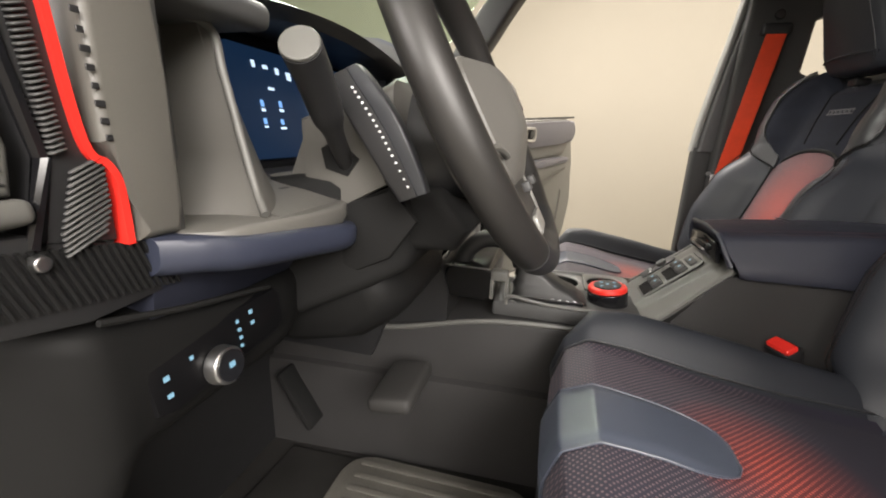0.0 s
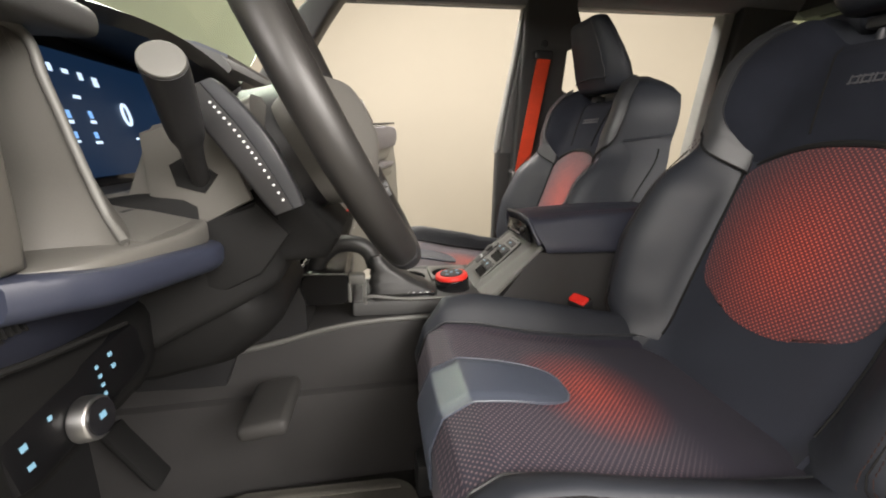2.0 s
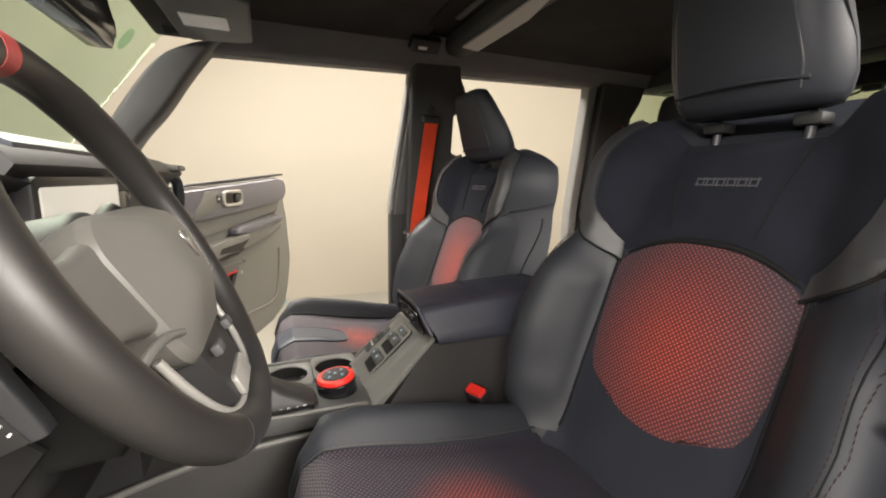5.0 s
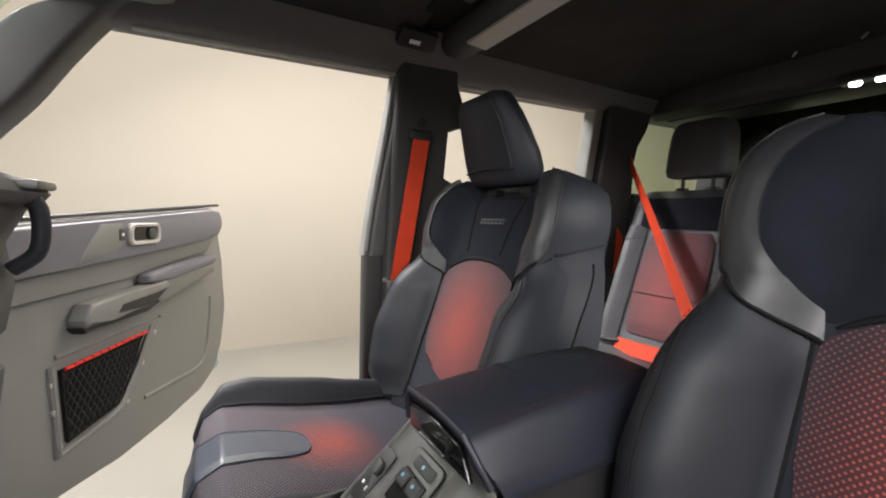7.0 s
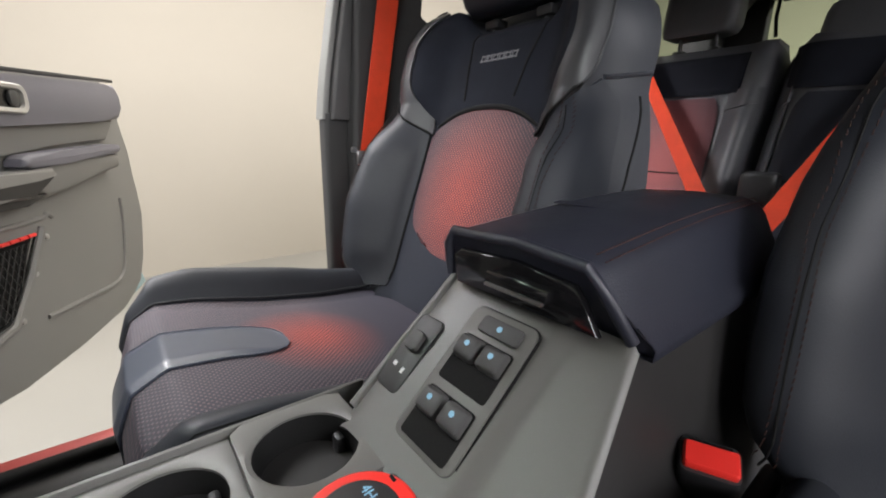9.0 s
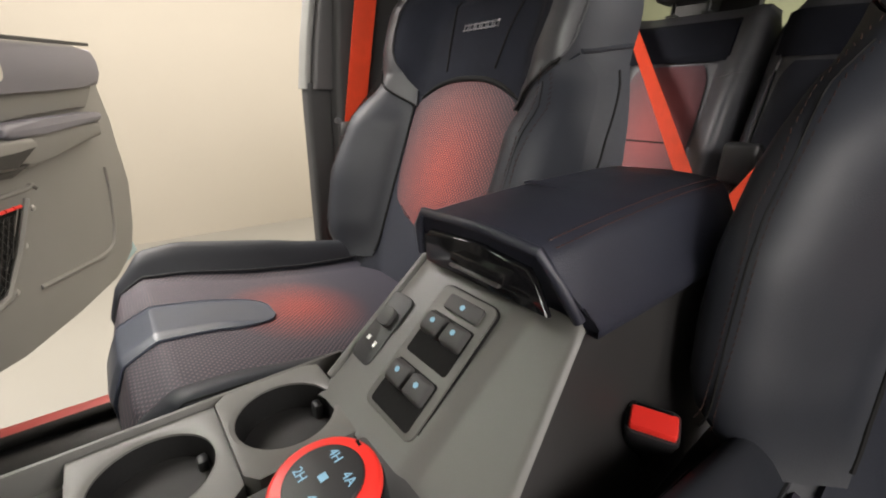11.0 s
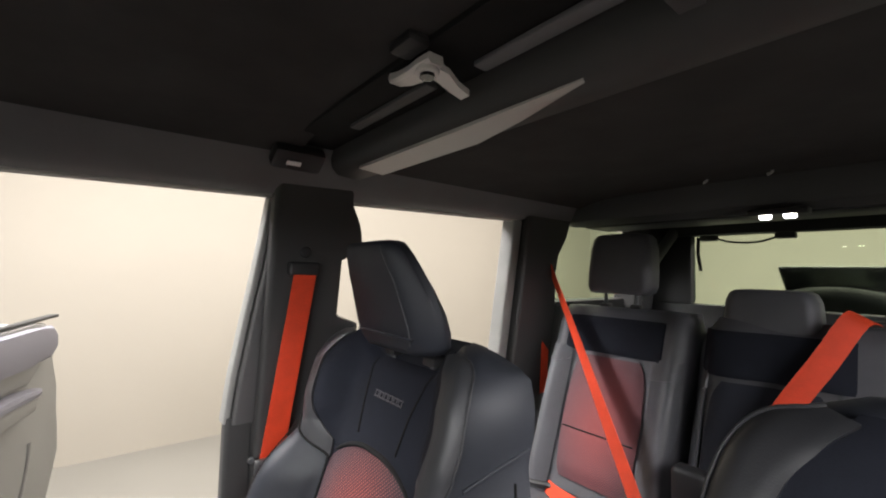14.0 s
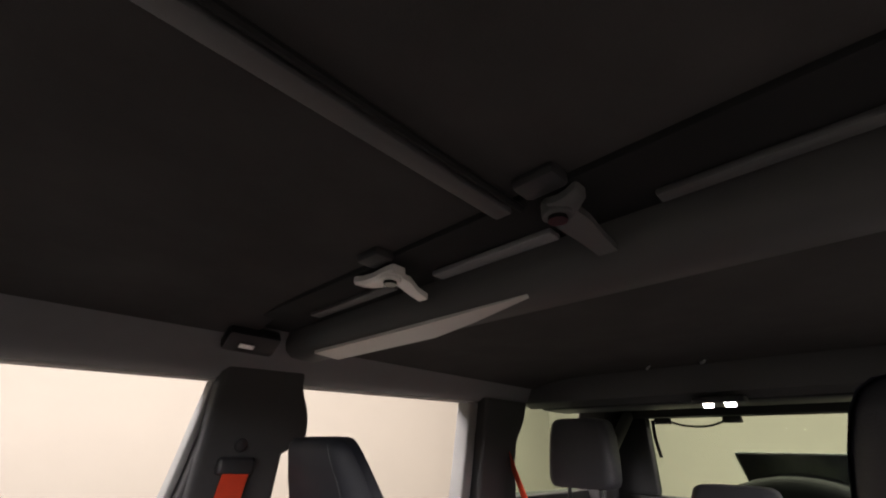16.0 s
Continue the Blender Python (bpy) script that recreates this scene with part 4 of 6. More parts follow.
part("blue_ledge", loft([[p + Vector((0.002, -0.001, a)) + Vector((b, 0, 0)) for a, b in ((0.009, -0.002), (0.0075, 0.002), (0.004, 0.0042), (-0.006, 0.0036), (-0.011, 0.001), (-0.015, -0.005), (-0.016, -0.012), (-0.016, -0.03), (0.009, -0.03))] for p in edge]), "blue", dash, "slate blue trim ledge")
part("under_panel", loft([[(x - 0.05 * max(0, (y + 0.45) / 0.33), y, z) for x, z in [(-0.345, 1.222), (-0.350, 1.198), (-0.368, 1.172), (-0.44, 1.165), (-0.44, 1.222)]] for y in np.linspace(-0.600, -0.12, 14)]), "navy_trim", dash, "dark blue panel under the ledge")
part("pod_hood", loft([[(x, y, z + 0.028 * math.sin(math.pi * min(1, max(0, (y + 0.58) / 0.5)))) for x, z in [(-0.365, 1.382), (-0.352, 1.392), (-0.40, 1.408), (-0.68, 1.43), (-0.70, 1.38), (-0.43, 1.385)]] for y in np.linspace(-0.60, -0.08, 20)]), "plastic", dash, "black hood over the instruments")
part("pod_back", box((0.02, 0.46, 0.22), (-0.468, -0.30, 1.32), 0.004), "gloss", dash)
part("pod_floor", box((0.10, 0.36, 0.02), (-0.40, -0.285, 1.256), 0.006, rot=(0, 8, 0)), "plastic", dash)

cluster = thing("instrument_cluster", (-0.44, -0.27, 1.27), "lit blue digital instrument screen", "instrument screen")
MC = Matrix.Translation((-0.432, -0.27, 1.338)) @ Matrix(((0, math.sin(radians(12)) * -1, math.cos(radians(12)), 0), (1, 0, 0, 0), (0, math.cos(radians(12)), math.sin(radians(12)), 0), (0, 0, 0, 1)))
part("glass", prism(rrect(0.292, 0.118, 0.01, 4), -0.006, 0, "z", 0.001), "screen", cluster, "dark blue lit display", MC)
part("bezel", prism(rrect(0.312, 0.138, 0.016, 4), -0.014, -0.005, "z", 0.003), "gloss", cluster, "", MC)
for a, b, w, h, m in [(-0.105, 0.041, 0.0050, 0.0070, "screen_white"), (-0.086, 0.040, 0.0080, 0.0040, "screen_white"), (-0.066, 0.038, 0.0060, 0.0070, "screen_white"), (-0.045, 0.035, 0.0080, 0.0090, "screen_white"), (-0.084, 0.017, 0.0100, 0.0030, "screen_white"), (-0.106, 0.000, 0.0050, 0.0070, "screen_blue"), (-0.106, -0.007, 0.0060, 0.0030, "screen_white"), (-0.074, 0.001, 0.0050, 0.0070, "screen_blue"), (-0.074, -0.006, 0.0080, 0.0030, "screen_white"), (-0.108, -0.019, 0.0050, 0.0060, "screen_blue"), (-0.108, -0.025, 0.0060, 0.0020, "screen_white"), (-0.078, -0.019, 0.0050, 0.0060, "screen_blue"), (-0.078, -0.026, 0.0100, 0.0025, "screen_white"), (-0.004, -0.022, 0.0080, 0.0020, "screen_white"), (0.090, 0.020, 0.0500, 0.0030, "screen_blue"), (0.090, -0.010, 0.0400, 0.0030, "screen_white")]:
    part("display_mark", box((w, h, 0.0006), (a, b, 0.0006), 0), m, cluster, "", MC)


def letters(name, text, size, m, material, parent, label=""):
    """Text as a mesh, lying in the frame m's x-y plane."""
    cu = bpy.data.curves.new("t", "FONT")
    cu.body, cu.size, cu.align_x, cu.align_y, cu.extrude = text, size, "CENTER", "CENTER", size * 0.02
    ob = bpy.data.objects.new("t", cu)
    scene.collection.objects.link(ob)
    bpy.context.view_layer.update()
    me = bpy.data.meshes.new_from_object(ob.evaluated_get(bpy.context.evaluated_depsgraph_get()))
    bpy.data.objects.remove(ob)
    bm = bmesh.new()
    bm.from_mesh(me)
    bpy.data.meshes.remove(me)
    return part(name, bm, material, parent, label, m)


letters("speed_digit", "0", 0.036, MC @ Matrix.Translation((-0.011, 0.003, 0.0012)), "screen_white", cluster, "glowing speed figure")

# lower cover with the light switch
def knee_row(y):
    """Section of the lower cover: a lip, an upright switch face, an undercut; at the outer end it rounds off and runs down to the floor."""
    zt = table(y, [(-0.70, 1.222), (-0.64, 1.211), (-0.582, 1.197), (-0.498, 1.182), (-0.40, 1.186), (-0.12, 1.20)])
    back = -0.16 * max(0.0, (y + 0.47) / 0.35) - 0.11 * sstep(-0.632, -0.715, y)
    k = sstep(-0.612, -0.665, y)
    rows = [(-0.44, zt + 0.004), (-0.375, zt), (-0.358, zt - 0.003), (-0.348, zt - 0.010), (-0.345, zt - 0.020), (-0.3455, 1.150), (-0.346, 1.130 - 0.02 * k), (-0.350, 1.120 - 0.05 * k), (-0.362, 1.108 - 0.10 * k), (-0.392 - 0.02 * k, 1.094 - 0.22 * k), (-0.47 - 0.02 * k, 1.075 - 0.36 * k), (-0.62, 1.06 - 0.36 * k), (-0.62, zt)]
    return [(x + back * (0.3 if x < -0.5 else 1.0), y, z) for x, z in rows]


part("knee_cover", loft([knee_row(y) for y in list(np.linspace(-0.715, -0.60, 16)) + list(np.linspace(-0.58, -0.21, 16))]), "knee", dash, "dark grey knee cover", None, 60)
part("cover_seam", tube([(-0.3445, y, table(y, [(-0.64, 1.211), (-0.582, 1.197), (-0.498, 1.182)]) - 0.0005) for y in np.linspace(-0.635, -0.50, 12)], 0.0022, 6), "rubber", dash)
part("kick_panel", box((0.40, 0.04, 0.60), (-0.62, -0.635, 0.98), 0.01), "knee", dash)
lights = thing("light_switch_panel", (-0.352, -0.55, 1.13), "gloss black headlamp switch panel with lit icons", "switch panel")
ML = pose(-0.3425, -0.552, 1.1525) @ Matrix(((0.02, -0.12, 0.99, 0), (0.998, 0.0, 0.0, 0), (0.0, 0.993, 0.12, 0), (0, 0, 0, 1)))
part("plate", prism([(-0.062, -0.018), (-0.064, 0.014), (-0.055, 0.021), (0.060, 0.026), (0.065, 0.020), (0.065, -0.006), (0.055, -0.012), (-0.05, -0.022)], -0.03, 0.0, "z", 0.003), "panel_black", lights, "", ML)
knob = part("knob", cyl(0.0145, 0.0138, 0.011, (-0.012, -0.008, 0.0055), n=36, bevel=0.0015), "steel", lights, "brushed metal rotary knob", ML)
part("knob_face", cyl(0.0116, 0.0116, 0.002, (-0.012, -0.008, 0.0113), n=32), "gloss", knob, "black knob face", ML)
part("knob_icon", box((0.005, 0.004, 0.0006), (-0.012, -0.007, 0.0126), 0), "icon", knob, "", ML)
for a, b, w, h in [(-0.052, 0.004, 0.004, 0.0035), (-0.052, -0.008, 0.004, 0.0030), (-0.032, 0.008, 0.0026, 0.0028), (0.012, 0.015, 0.0024, 0.0026), (0.0125, 0.008, 0.0030, 0.0024), (0.0125, 0.0015, 0.0030, 0.0026), (0.012, -0.005, 0.0026, 0.0026), (0.027, 0.017, 0.0036, 0.0030), (0.027, 0.008, 0.0036, 0.0030)]:
    part("icon", box((w, h, 0.0006), (a, b, 0.0006), 0), "icon", lights, "", ML)
part("hood_release", box((0.012, 0.03, 0.008), (-0.372, -0.605, 1.115), 0.002), "white", lights, "small white printed lever")

# steering column, stalks, paddles
WY = -0.325
column = thing("steering_column", (-0.33, WY, 1.20), "black steering column shroud", "steering column")
belly = [(-0.345, 1.238), (-0.306, 1.205), (-0.288, 1.188), (-0.266, 1.160), (-0.257, 1.142), (-0.261, 1.124), (-0.278, 1.106), (-0.309, 1.084), (-0.38, 1.068), (-0.50, 1.062), (-0.50, 1.21)]
part("belly_cover", loft([[(-0.37 + (x + 0.37) * k, y, 1.14 + (z - 1.14) * k) for x, z in belly] for y, k in ((-0.415, 0.72), (-0.405, 0.86), (-0.39, 0.95), (-0.37, 1.0), (-0.245, 1.0), (-0.232, 0.97), (-0.224, 0.88))]), "knee", column, "black cover under the steering column", None, 50)
part("column_nose", prism([(-0.30, 1.200), (-0.262, 1.196), (-0.206, 1.200), (-0.192, 1.222), (-0.225, 1.262), (-0.30, 1.270)], -0.405, -0.230, "y", 0.014, 4), "rubber", column, "black nose behind the steering wheel", None)
part("shroud", loft([[(x, WY + a, zc + b) for a, b in rrect(w, h, 0.010, 3)] for x, zc, w, h in [(-0.46, 1.225, 0.19, 0.06), (-0.37, 1.240, 0.195, 0.065), (-0.342, 1.290, 0.205, 0.078), (-0.285, 1.304, 0.205, 0.080), (-0.262, 1.318, 0.190, 0.080), (-0.256, 1.32, 0.16, 0.06)]]), "trim_grey", column, "grey upper shroud")
part("lower_shroud", loft([[(x, WY + a, zc + b) for a, b in rrect(w, h, 0.014, 3)] for x, zc, w, h in [(-0.48, 1.165, 0.25, 0.17), (-0.36, 1.198, 0.232, 0.145), (-0.285, 1.218, 0.205, 0.115), (-0.254, 1.222, 0.175, 0.09), (-0.246, 1.226, 0.15, 0.06)]]), "rubber", column, "black lower shroud")
for s in (-1, 1):
    st = part("stalk", tube([(-0.306, WY + 0.100 * s, 1.281), (-0.300, WY + 0.127 * s, 1.301), (-0.2945, WY + 0.144 * s, 1.311), (-0.293, WY + 0.150 * s, 1.316), (-0.2915, WY + 0.156 * s, 1.321), (-0.289, WY + 0.166 * s, 1.330), (-0.283, WY + 0.190 * s, 1.350), (-0.278, WY + 0.210 * s, 1.3625)], [0.0078, 0.0080, 0.0084, 0.0096, 0.0120, 0.0130, 0.0134, 0.0136], 24), "plastic", column, "black lever stalk")
    q = Vector((-0.2778, WY + 0.2112 * s, 1.3633))
    cap = cyl(0.0130, 0.0130, 0.003, (0, 0, 0), n=32, bevel=0.0008)
    part("stalk_cap", cap, "console", st, "pale grey end cap", Matrix.Translation(q) @ Vector((0.006, 0.021 * s, 0.0135)).to_track_quat("Z", "Y").to_matrix().to_4x4())
    lo, hi = sorted((WY + 0.098 * s, WY + 0.107 * s))
    part("side_cover", prism([(-0.349, 1.322), (-0.316, 1.334), (-0.291, 1.339), (-0.264, 1.266), (-0.318, 1.238), (-0.348, 1.266)], lo, hi, "y", 0.003, 2), "trim_grey", column, "grey side cover of the column")
    part("lower_cover", prism([(-0.345, 1.262), (-0.317, 1.2365), (-0.262, 1.2645), (-0.234, 1.234), (-0.262, 1.196), (-0.295, 1.180), (-0.36, 1.19)], lo, hi - 0.002 * (s > 0), "y", 0.004, 2), "rubber", column, "black lower cover")
    lo, hi = sorted((WY + 0.106 * s, WY + 0.1085 * s))
    part("stalk_slot", prism([(-0.328, 1.296), (-0.312, 1.305), (-0.290, 1.288), (-0.302, 1.272), (-0.324, 1.278)], lo, hi, "y", 0.0), "rubber", column, "dark lever slot")

wheel = thing("steering_wheel", (-0.203, WY, 1.15), "black leather steering wheel with a red top marker", "steering wheel")
MW = Matrix(((0, -0.459, 0.888, -0.198), (1, 0, 0, -0.332), (0, 0.888, 0.459, 1.343), (0, 0, 0, 1)))
MP = Matrix(((0, -0.361, 0.932, -0.203), (1, 0, 0, WY), (0, 0.932, 0.361, 1.328), (0, 0, 0, 1)))  # the paddles' own plane
RR = 0.170


def rim_pt(a):
    x, y = RR * math.cos(a), RR * math.sin(a)
    return Vector((x, max(y, -RR * 0.985), 0))


def rim_r(a):
    d = math.degrees(a) % 360
    return 0.0172 + 0.0018 * (sstep(15, 35, d) * sstep(75, 55, d) + sstep(105, 125, d) * sstep(165, 145, d))


N = 96
part("rim", tube([rim_pt(2 * math.pi * k / N) for k in range(N)], [rim_r(2 * math.pi * k / N) for k in range(N)], 20, closed=True), "wheel_hide", wheel, "", MW)
part("top_marker", tube([rim_pt(radians(a)) for a in np.linspace(89, 96, 10)], 0.0178, 20), "sill_red", wheel, "dull red centre marker", MW)
part("lower_grip", tube([rim_pt(radians(a)) for a in np.linspace(-122, -58, 24)], 0.0176, 20), "plastic", wheel, "black smooth lower rim", MW)
hubr = []
for d, a1, b1, yc, r in [(-0.045, 0.072, 0.056, -0.022, 0.034), (-0.020, 0.086, 0.064, -0.024, 0.036), (0.000, 0.090, 0.066, -0.025, 0.034), (0.008, 0.086, 0.062, -0.024, 0.030), (0.026, 0.050, 0.040, -0.015, 0.016), (0.031, 0.040, 0.032, -0.013, 0.014), (0.034, 0.028, 0.022, -0.012, 0.010), (0.035, 0.014, 0.012, -0.012, 0.006)]:
    hubr.append([(a * (1.0 - 0.14 * sstep(0.0, -0.06, b)), b, d) for a, b in rrect(2 * a1, 2 * b1, r, 6, 0.0, yc)])
part("airbag_cover", loft(hubr), "trim_grey", wheel, "grey padded horn cover", MW, 24)
for a, b, w, h, r in [(-0.004, 0.004, 0.007, 0.020, 20), (0.006, 0.006, 0.005, 0.013, -30), (0.001, -0.008, 0.004, 0.011, 35)]:
    part("emblem_stroke", box((w, h, 0.002), (a, b - 0.010, 0.0355), 0.0008, 1, rot=(0, 0, r)), "steel", wheel, "plain silver emblem stroke", MW)
part("back_cover", cyl(0.075, 0.06, 0.06, (0, -0.01, -0.045), n=32, bevel=0.006), "plastic", wheel, "", MW)
for s in (-1, 1):
    part("spoke", loft([[(s * x, y + b, z + a) for a, b in rrect(0.020, h, 0.008, 3)] for x, y, z, h in [(0.070, -0.012, -0.004, 0.080), (0.110, -0.010, -0.006, 0.060), (0.165, -0.006, -0.004, 0.05)]]), "trim_grey", wheel, "", MW)
    # paddle behind the rim: a dark blade with a bright face and a row of dots
    pm = smooth_path([(s * 0.131, 0.060, -0.065), (s * 0.137, 0.043, -0.059), (s * 0.143, 0.013, -0.049), (s * 0.145, -0.017, -0.043), (s * 0.140, -0.053, -0.040)], 6)
    L = len(pm) - 1
    blade, face = [], []
    for k, p in enumerate(pm):
        w = 0.007 + 0.0085 * math.sin(math.pi * (0.12 + 0.80 * k / L)) ** 0.8
        blade.append([p + Vector((s * a, 0, b - 0.008)) for a, b in rrect(0.011, 2 * w, 0.004, 3)])
        face.append([p + Vector((s * a, 0, b + w * 0.62 - 0.003)) for a, b in rrect(0.013, w * 0.95, 0.0022, 3)])
    pad = part("shift_paddle", loft(blade), "plastic", wheel, "black shift paddle", MP)
    part("paddle_face", loft(face), "steel_dark", pad, "grey metal paddle face", MP)
    for k in range(17):
        p = pm[6 + k]
        part("dot", cyl(0.0009, 0.0009, 0.002, p + Vector((s * 0.0062, 0, -0.0040)), (0, 90, 0), 8), "white", pad, "", MP)

part("bulkhead", box((0.16, 1.34, 0.76), (-0.72, C, 1.03), 0.01), "plastic", dash)
part("centre_stack", loft([[(x, y, z) for x, z in [(-0.405, 1.30), (-0.385, 1.20), (-0.40, 1.08), (-0.385, 0.99), (-0.42, 0.90), (-0.66, 0.90), (-0.66, 1.30)]] for y in np.linspace(-0.135, 0.18, 6)]), "plastic", dash, "black centre stack")
part("stack_foot", loft([[(x, y, z) for x, z in [(-0.40, 1.16), (-0.345, 1.145), (-0.305, 1.10), (-0.285, 1.03), (-0.285, 0.95), (-0.42, 0.95)]] for y in np.linspace(-0.09, 0.135, 6)]), "plastic", dash, "black pocket below the centre stack")
part("glove_box", loft([[(x, y, z) for x, z in [(-0.43, 1.14), (-0.40, 1.10), (-0.41, 1.02), (-0.47, 0.95), (-0.66, 0.93), (-0.66, 1.15)]] for y in np.linspace(0.19, 0.65, 8)]), "soft", dash, "grey glove box")
part("knee_filler", box((0.26, 0.52, 0.10), (-0.56, -0.36, 1.10), 0.02), "plastic", dash)
keys = thing("key_bracket", (-0.285, -0.18, 1.15), "bright chrome switch bracket under the column", "bracket")
part("plate", box((0.012, 0.030, 0.045), (-0.290, -0.175, 1.168), 0.003, rot=(0, 20, 12)), "chrome", keys)
part("lever", tube(smooth_path([(-0.282, -0.185, 1.185), (-0.268, -0.18, 1.168), (-0.262, -0.178, 1.145), (-0.275, -0.175, 1.125)], 5), 0.006, 10), "chrome", keys)
part("cover", box((0.05, 0.045, 0.05), (-0.325, -0.18, 1.160), 0.01), "plastic", keys)

fr = [(-0.100, -0.064, -0.002), (-0.094, -0.095, 0.0), (-0.080, -0.124, 0.002), (-0.052, -0.144, 0.003), (0.0, -0.150, 0.003), (0.052, -0.144, 0.003), (0.080, -0.124, 0.002), (0.094, -0.095, 0.0), (0.100, -0.064, -0.002)]
low = part("lower_spoke", tube(smooth_path(fr, 4), 0.0036, 10), "spoke_silver", wheel, "satin silver lower spoke frame", MW)
part("spoke_plate", loft([[(-w, y, z), (w, y, z), (w, y, z - 0.02), (-w, y, z - 0.02)] for w, y, z in [(0.052, -0.068, 0.004), (0.050, -0.098, 0.006), (0.044, -0.128, 0.006), (0.038, -0.152, 0.004)]]), "plastic", low, "black spoke plate", MW)
for s in (-1, 1):
    part("toggle", box((0.018, 0.010, 0.008), (s * 0.034, -0.094, 0.014), 0.002), "soft", low, "grey toggle", MW)
    part("side_trim", tube(smooth_path([(s * 0.072, -0.060, 0.012), (s * 0.100, -0.052, 0.012), (s * 0.135, -0.050, 0.010), (s * 0.160, -0.056, 0.004)], 5), 0.0032, 8), "console", wheel, "satin silver spoke trim", MW)
part("spoke_inlay", prism(rrect(0.060, 0.022, 0.006, 4, 0, -0.136), 0.004, 0.0105, "z", 0.002), "spoke_silver", low, "pale silver inlay", MW)


# ---- centre console ----
console = thing("centre_console", (0.05, C, 0.67), "grey and black centre console between the seats", "console")
body = []
for x, top, yl, yr in [(-0.72, 0.93, -0.13, 0.17), (-0.50, 0.945, -0.120, 0.165), (-0.37, 0.958, -0.112, 0.155), (-0.19, 0.992, -0.102, 0.150), (0.06, 0.996, -0.094, 0.148), (0.075, 0.998, -0.092, 0.146)]:
    w = 0.012
    body.append([(x, yl - 0.022, 0.67), (x, yl - 0.022, 0.84), (x, yl - 0.018, 0.862), (x, yl - 0.004, 0.866), (x, yl, top - 0.012), (x, yl + 0.004, top - 0.003), (x, yl + w, top), (x, yr - w, top), (x, yr - 0.004, top - 0.003), (x, yr, top - 0.012), (x, yr + 0.004, 0.866), (x, yr + 0.018, 0.862), (x, yr + 0.022, 0.84), (x, yr + 0.022, 0.67)])
part("lower_body", loft(body), "block", console, "charcoal lower console sides")
part("socket_cap", cyl(0.021, 0.019, 0.036, (-0.375, 0.004, 0.985), (78, 0, 0), 28, 0.007), "console", console, "pale round socket cap")
part("side_edge", tube(smooth_path([(-0.50, -0.118, 0.944), (-0.37, -0.110, 0.957), (-0.19, -0.100, 0.991), (0.06, -0.092, 0.995)], 6), 0.005, 8), "console", console, "pale console edge")
part("side_edge", tube(smooth_path([(-0.50, 0.163, 0.944), (-0.37, 0.153, 0.957), (-0.19, 0.143, 0.991), (0.06, 0.138, 0.995)], 6), 0.005, 8), "console", console, "pale console edge")
# rear block
blk = []
for x, top in [(0.060, 1.000), (0.10, 1.046), (0.14, 1.092), (0.168, 1.116), (0.19, 1.120), (0.36, 1.122), (0.50, 1.115), (0.53, 1.09)]:
    ye = -0.063 - 0.174 * 0.185 * max(0.0, 0.174 - x) / 0.128
    blk.append([(x, -0.112, 0.67), (x, min(-0.100, ye - 0.006), 0.86), (x, ye - 0.003, top - 0.020), (x, ye, top - 0.010), (x, -0.050, top - 0.004), (x, 0.096, top), (x, 0.106, top - 0.004), (x, 0.112, top - 0.016), (x, 0.132, 0.86), (x, 0.146, 0.67)])
part("rear_block", loft(blk), "block", console, "black console box under the armrest")


def slope_edge(v):
    """Where the switch face ends over the driver's side of the console; it widens downwards."""
    return -0.21 + 0.185 * min(1.0, max(0.0, v))


def slope(u, v, lift=0.0):
    """The sloping switch face: u across, v up."""
    x = 0.046 + 0.128 * v
    z = 1.014 + 0.110 * v
    y = -0.066 + 0.174 * u
    z -= 0.010 * max(0.0, 2 * u - 1) ** 8 + 0.009 * sstep(0.29, 0.19, u) + 0.006 * max(0.0, (slope_edge(v) + 0.035 - u) / 0.035) ** 2
    return Vector((x - lift * 0.68, y, z + lift * 0.73 + 0.004))


part("switch_face", patch(lambda u, v: slope(slope_edge(v) + (1 - slope_edge(v)) * u, v, 0.004), 64, 16, 0.012, side=-1), "console", console, "satin grey sloping switch face")
part("face_rim", tube([slope(1.0, v, 0.004) for v in np.linspace(0.12, 1, 12)], 0.006, 10), "console", console)
MS = Matrix.Translation(slope(0.487, 0.487, 0.0045)) @ Matrix(((0, 0.735, -0.678, 0), (-1, 0, 0, 0), (0, 0.678, 0.735, 0), (0, 0, 0, 1)))
switches = thing("window_switch_panel", slope(0.48, 0.4), "grey window switch panel with lit blue icons", "switch panel")
part("plate", prism(rrect(0.064, 0.116, 0.008, 4), 0, 0.003, "z", 0.001), "console", switches, "", MS)
part("plate_gap", prism(rrect(0.0665, 0.1185, 0.009, 4), -0.001, 0.0012, "z", 0), "rubber", switches, "", MS)
part("lock_button", prism(rrect(0.040, 0.014, 0.003, 3, 0.003, 0.045), 0.003, 0.0065, "z", 0.001), "soft", switches, "", MS)
part("lock_icon", cyl(0.0024, 0.0024, 0.0006, (0.003, 0.045, 0.0069), n=10), "icon", switches, "", MS)
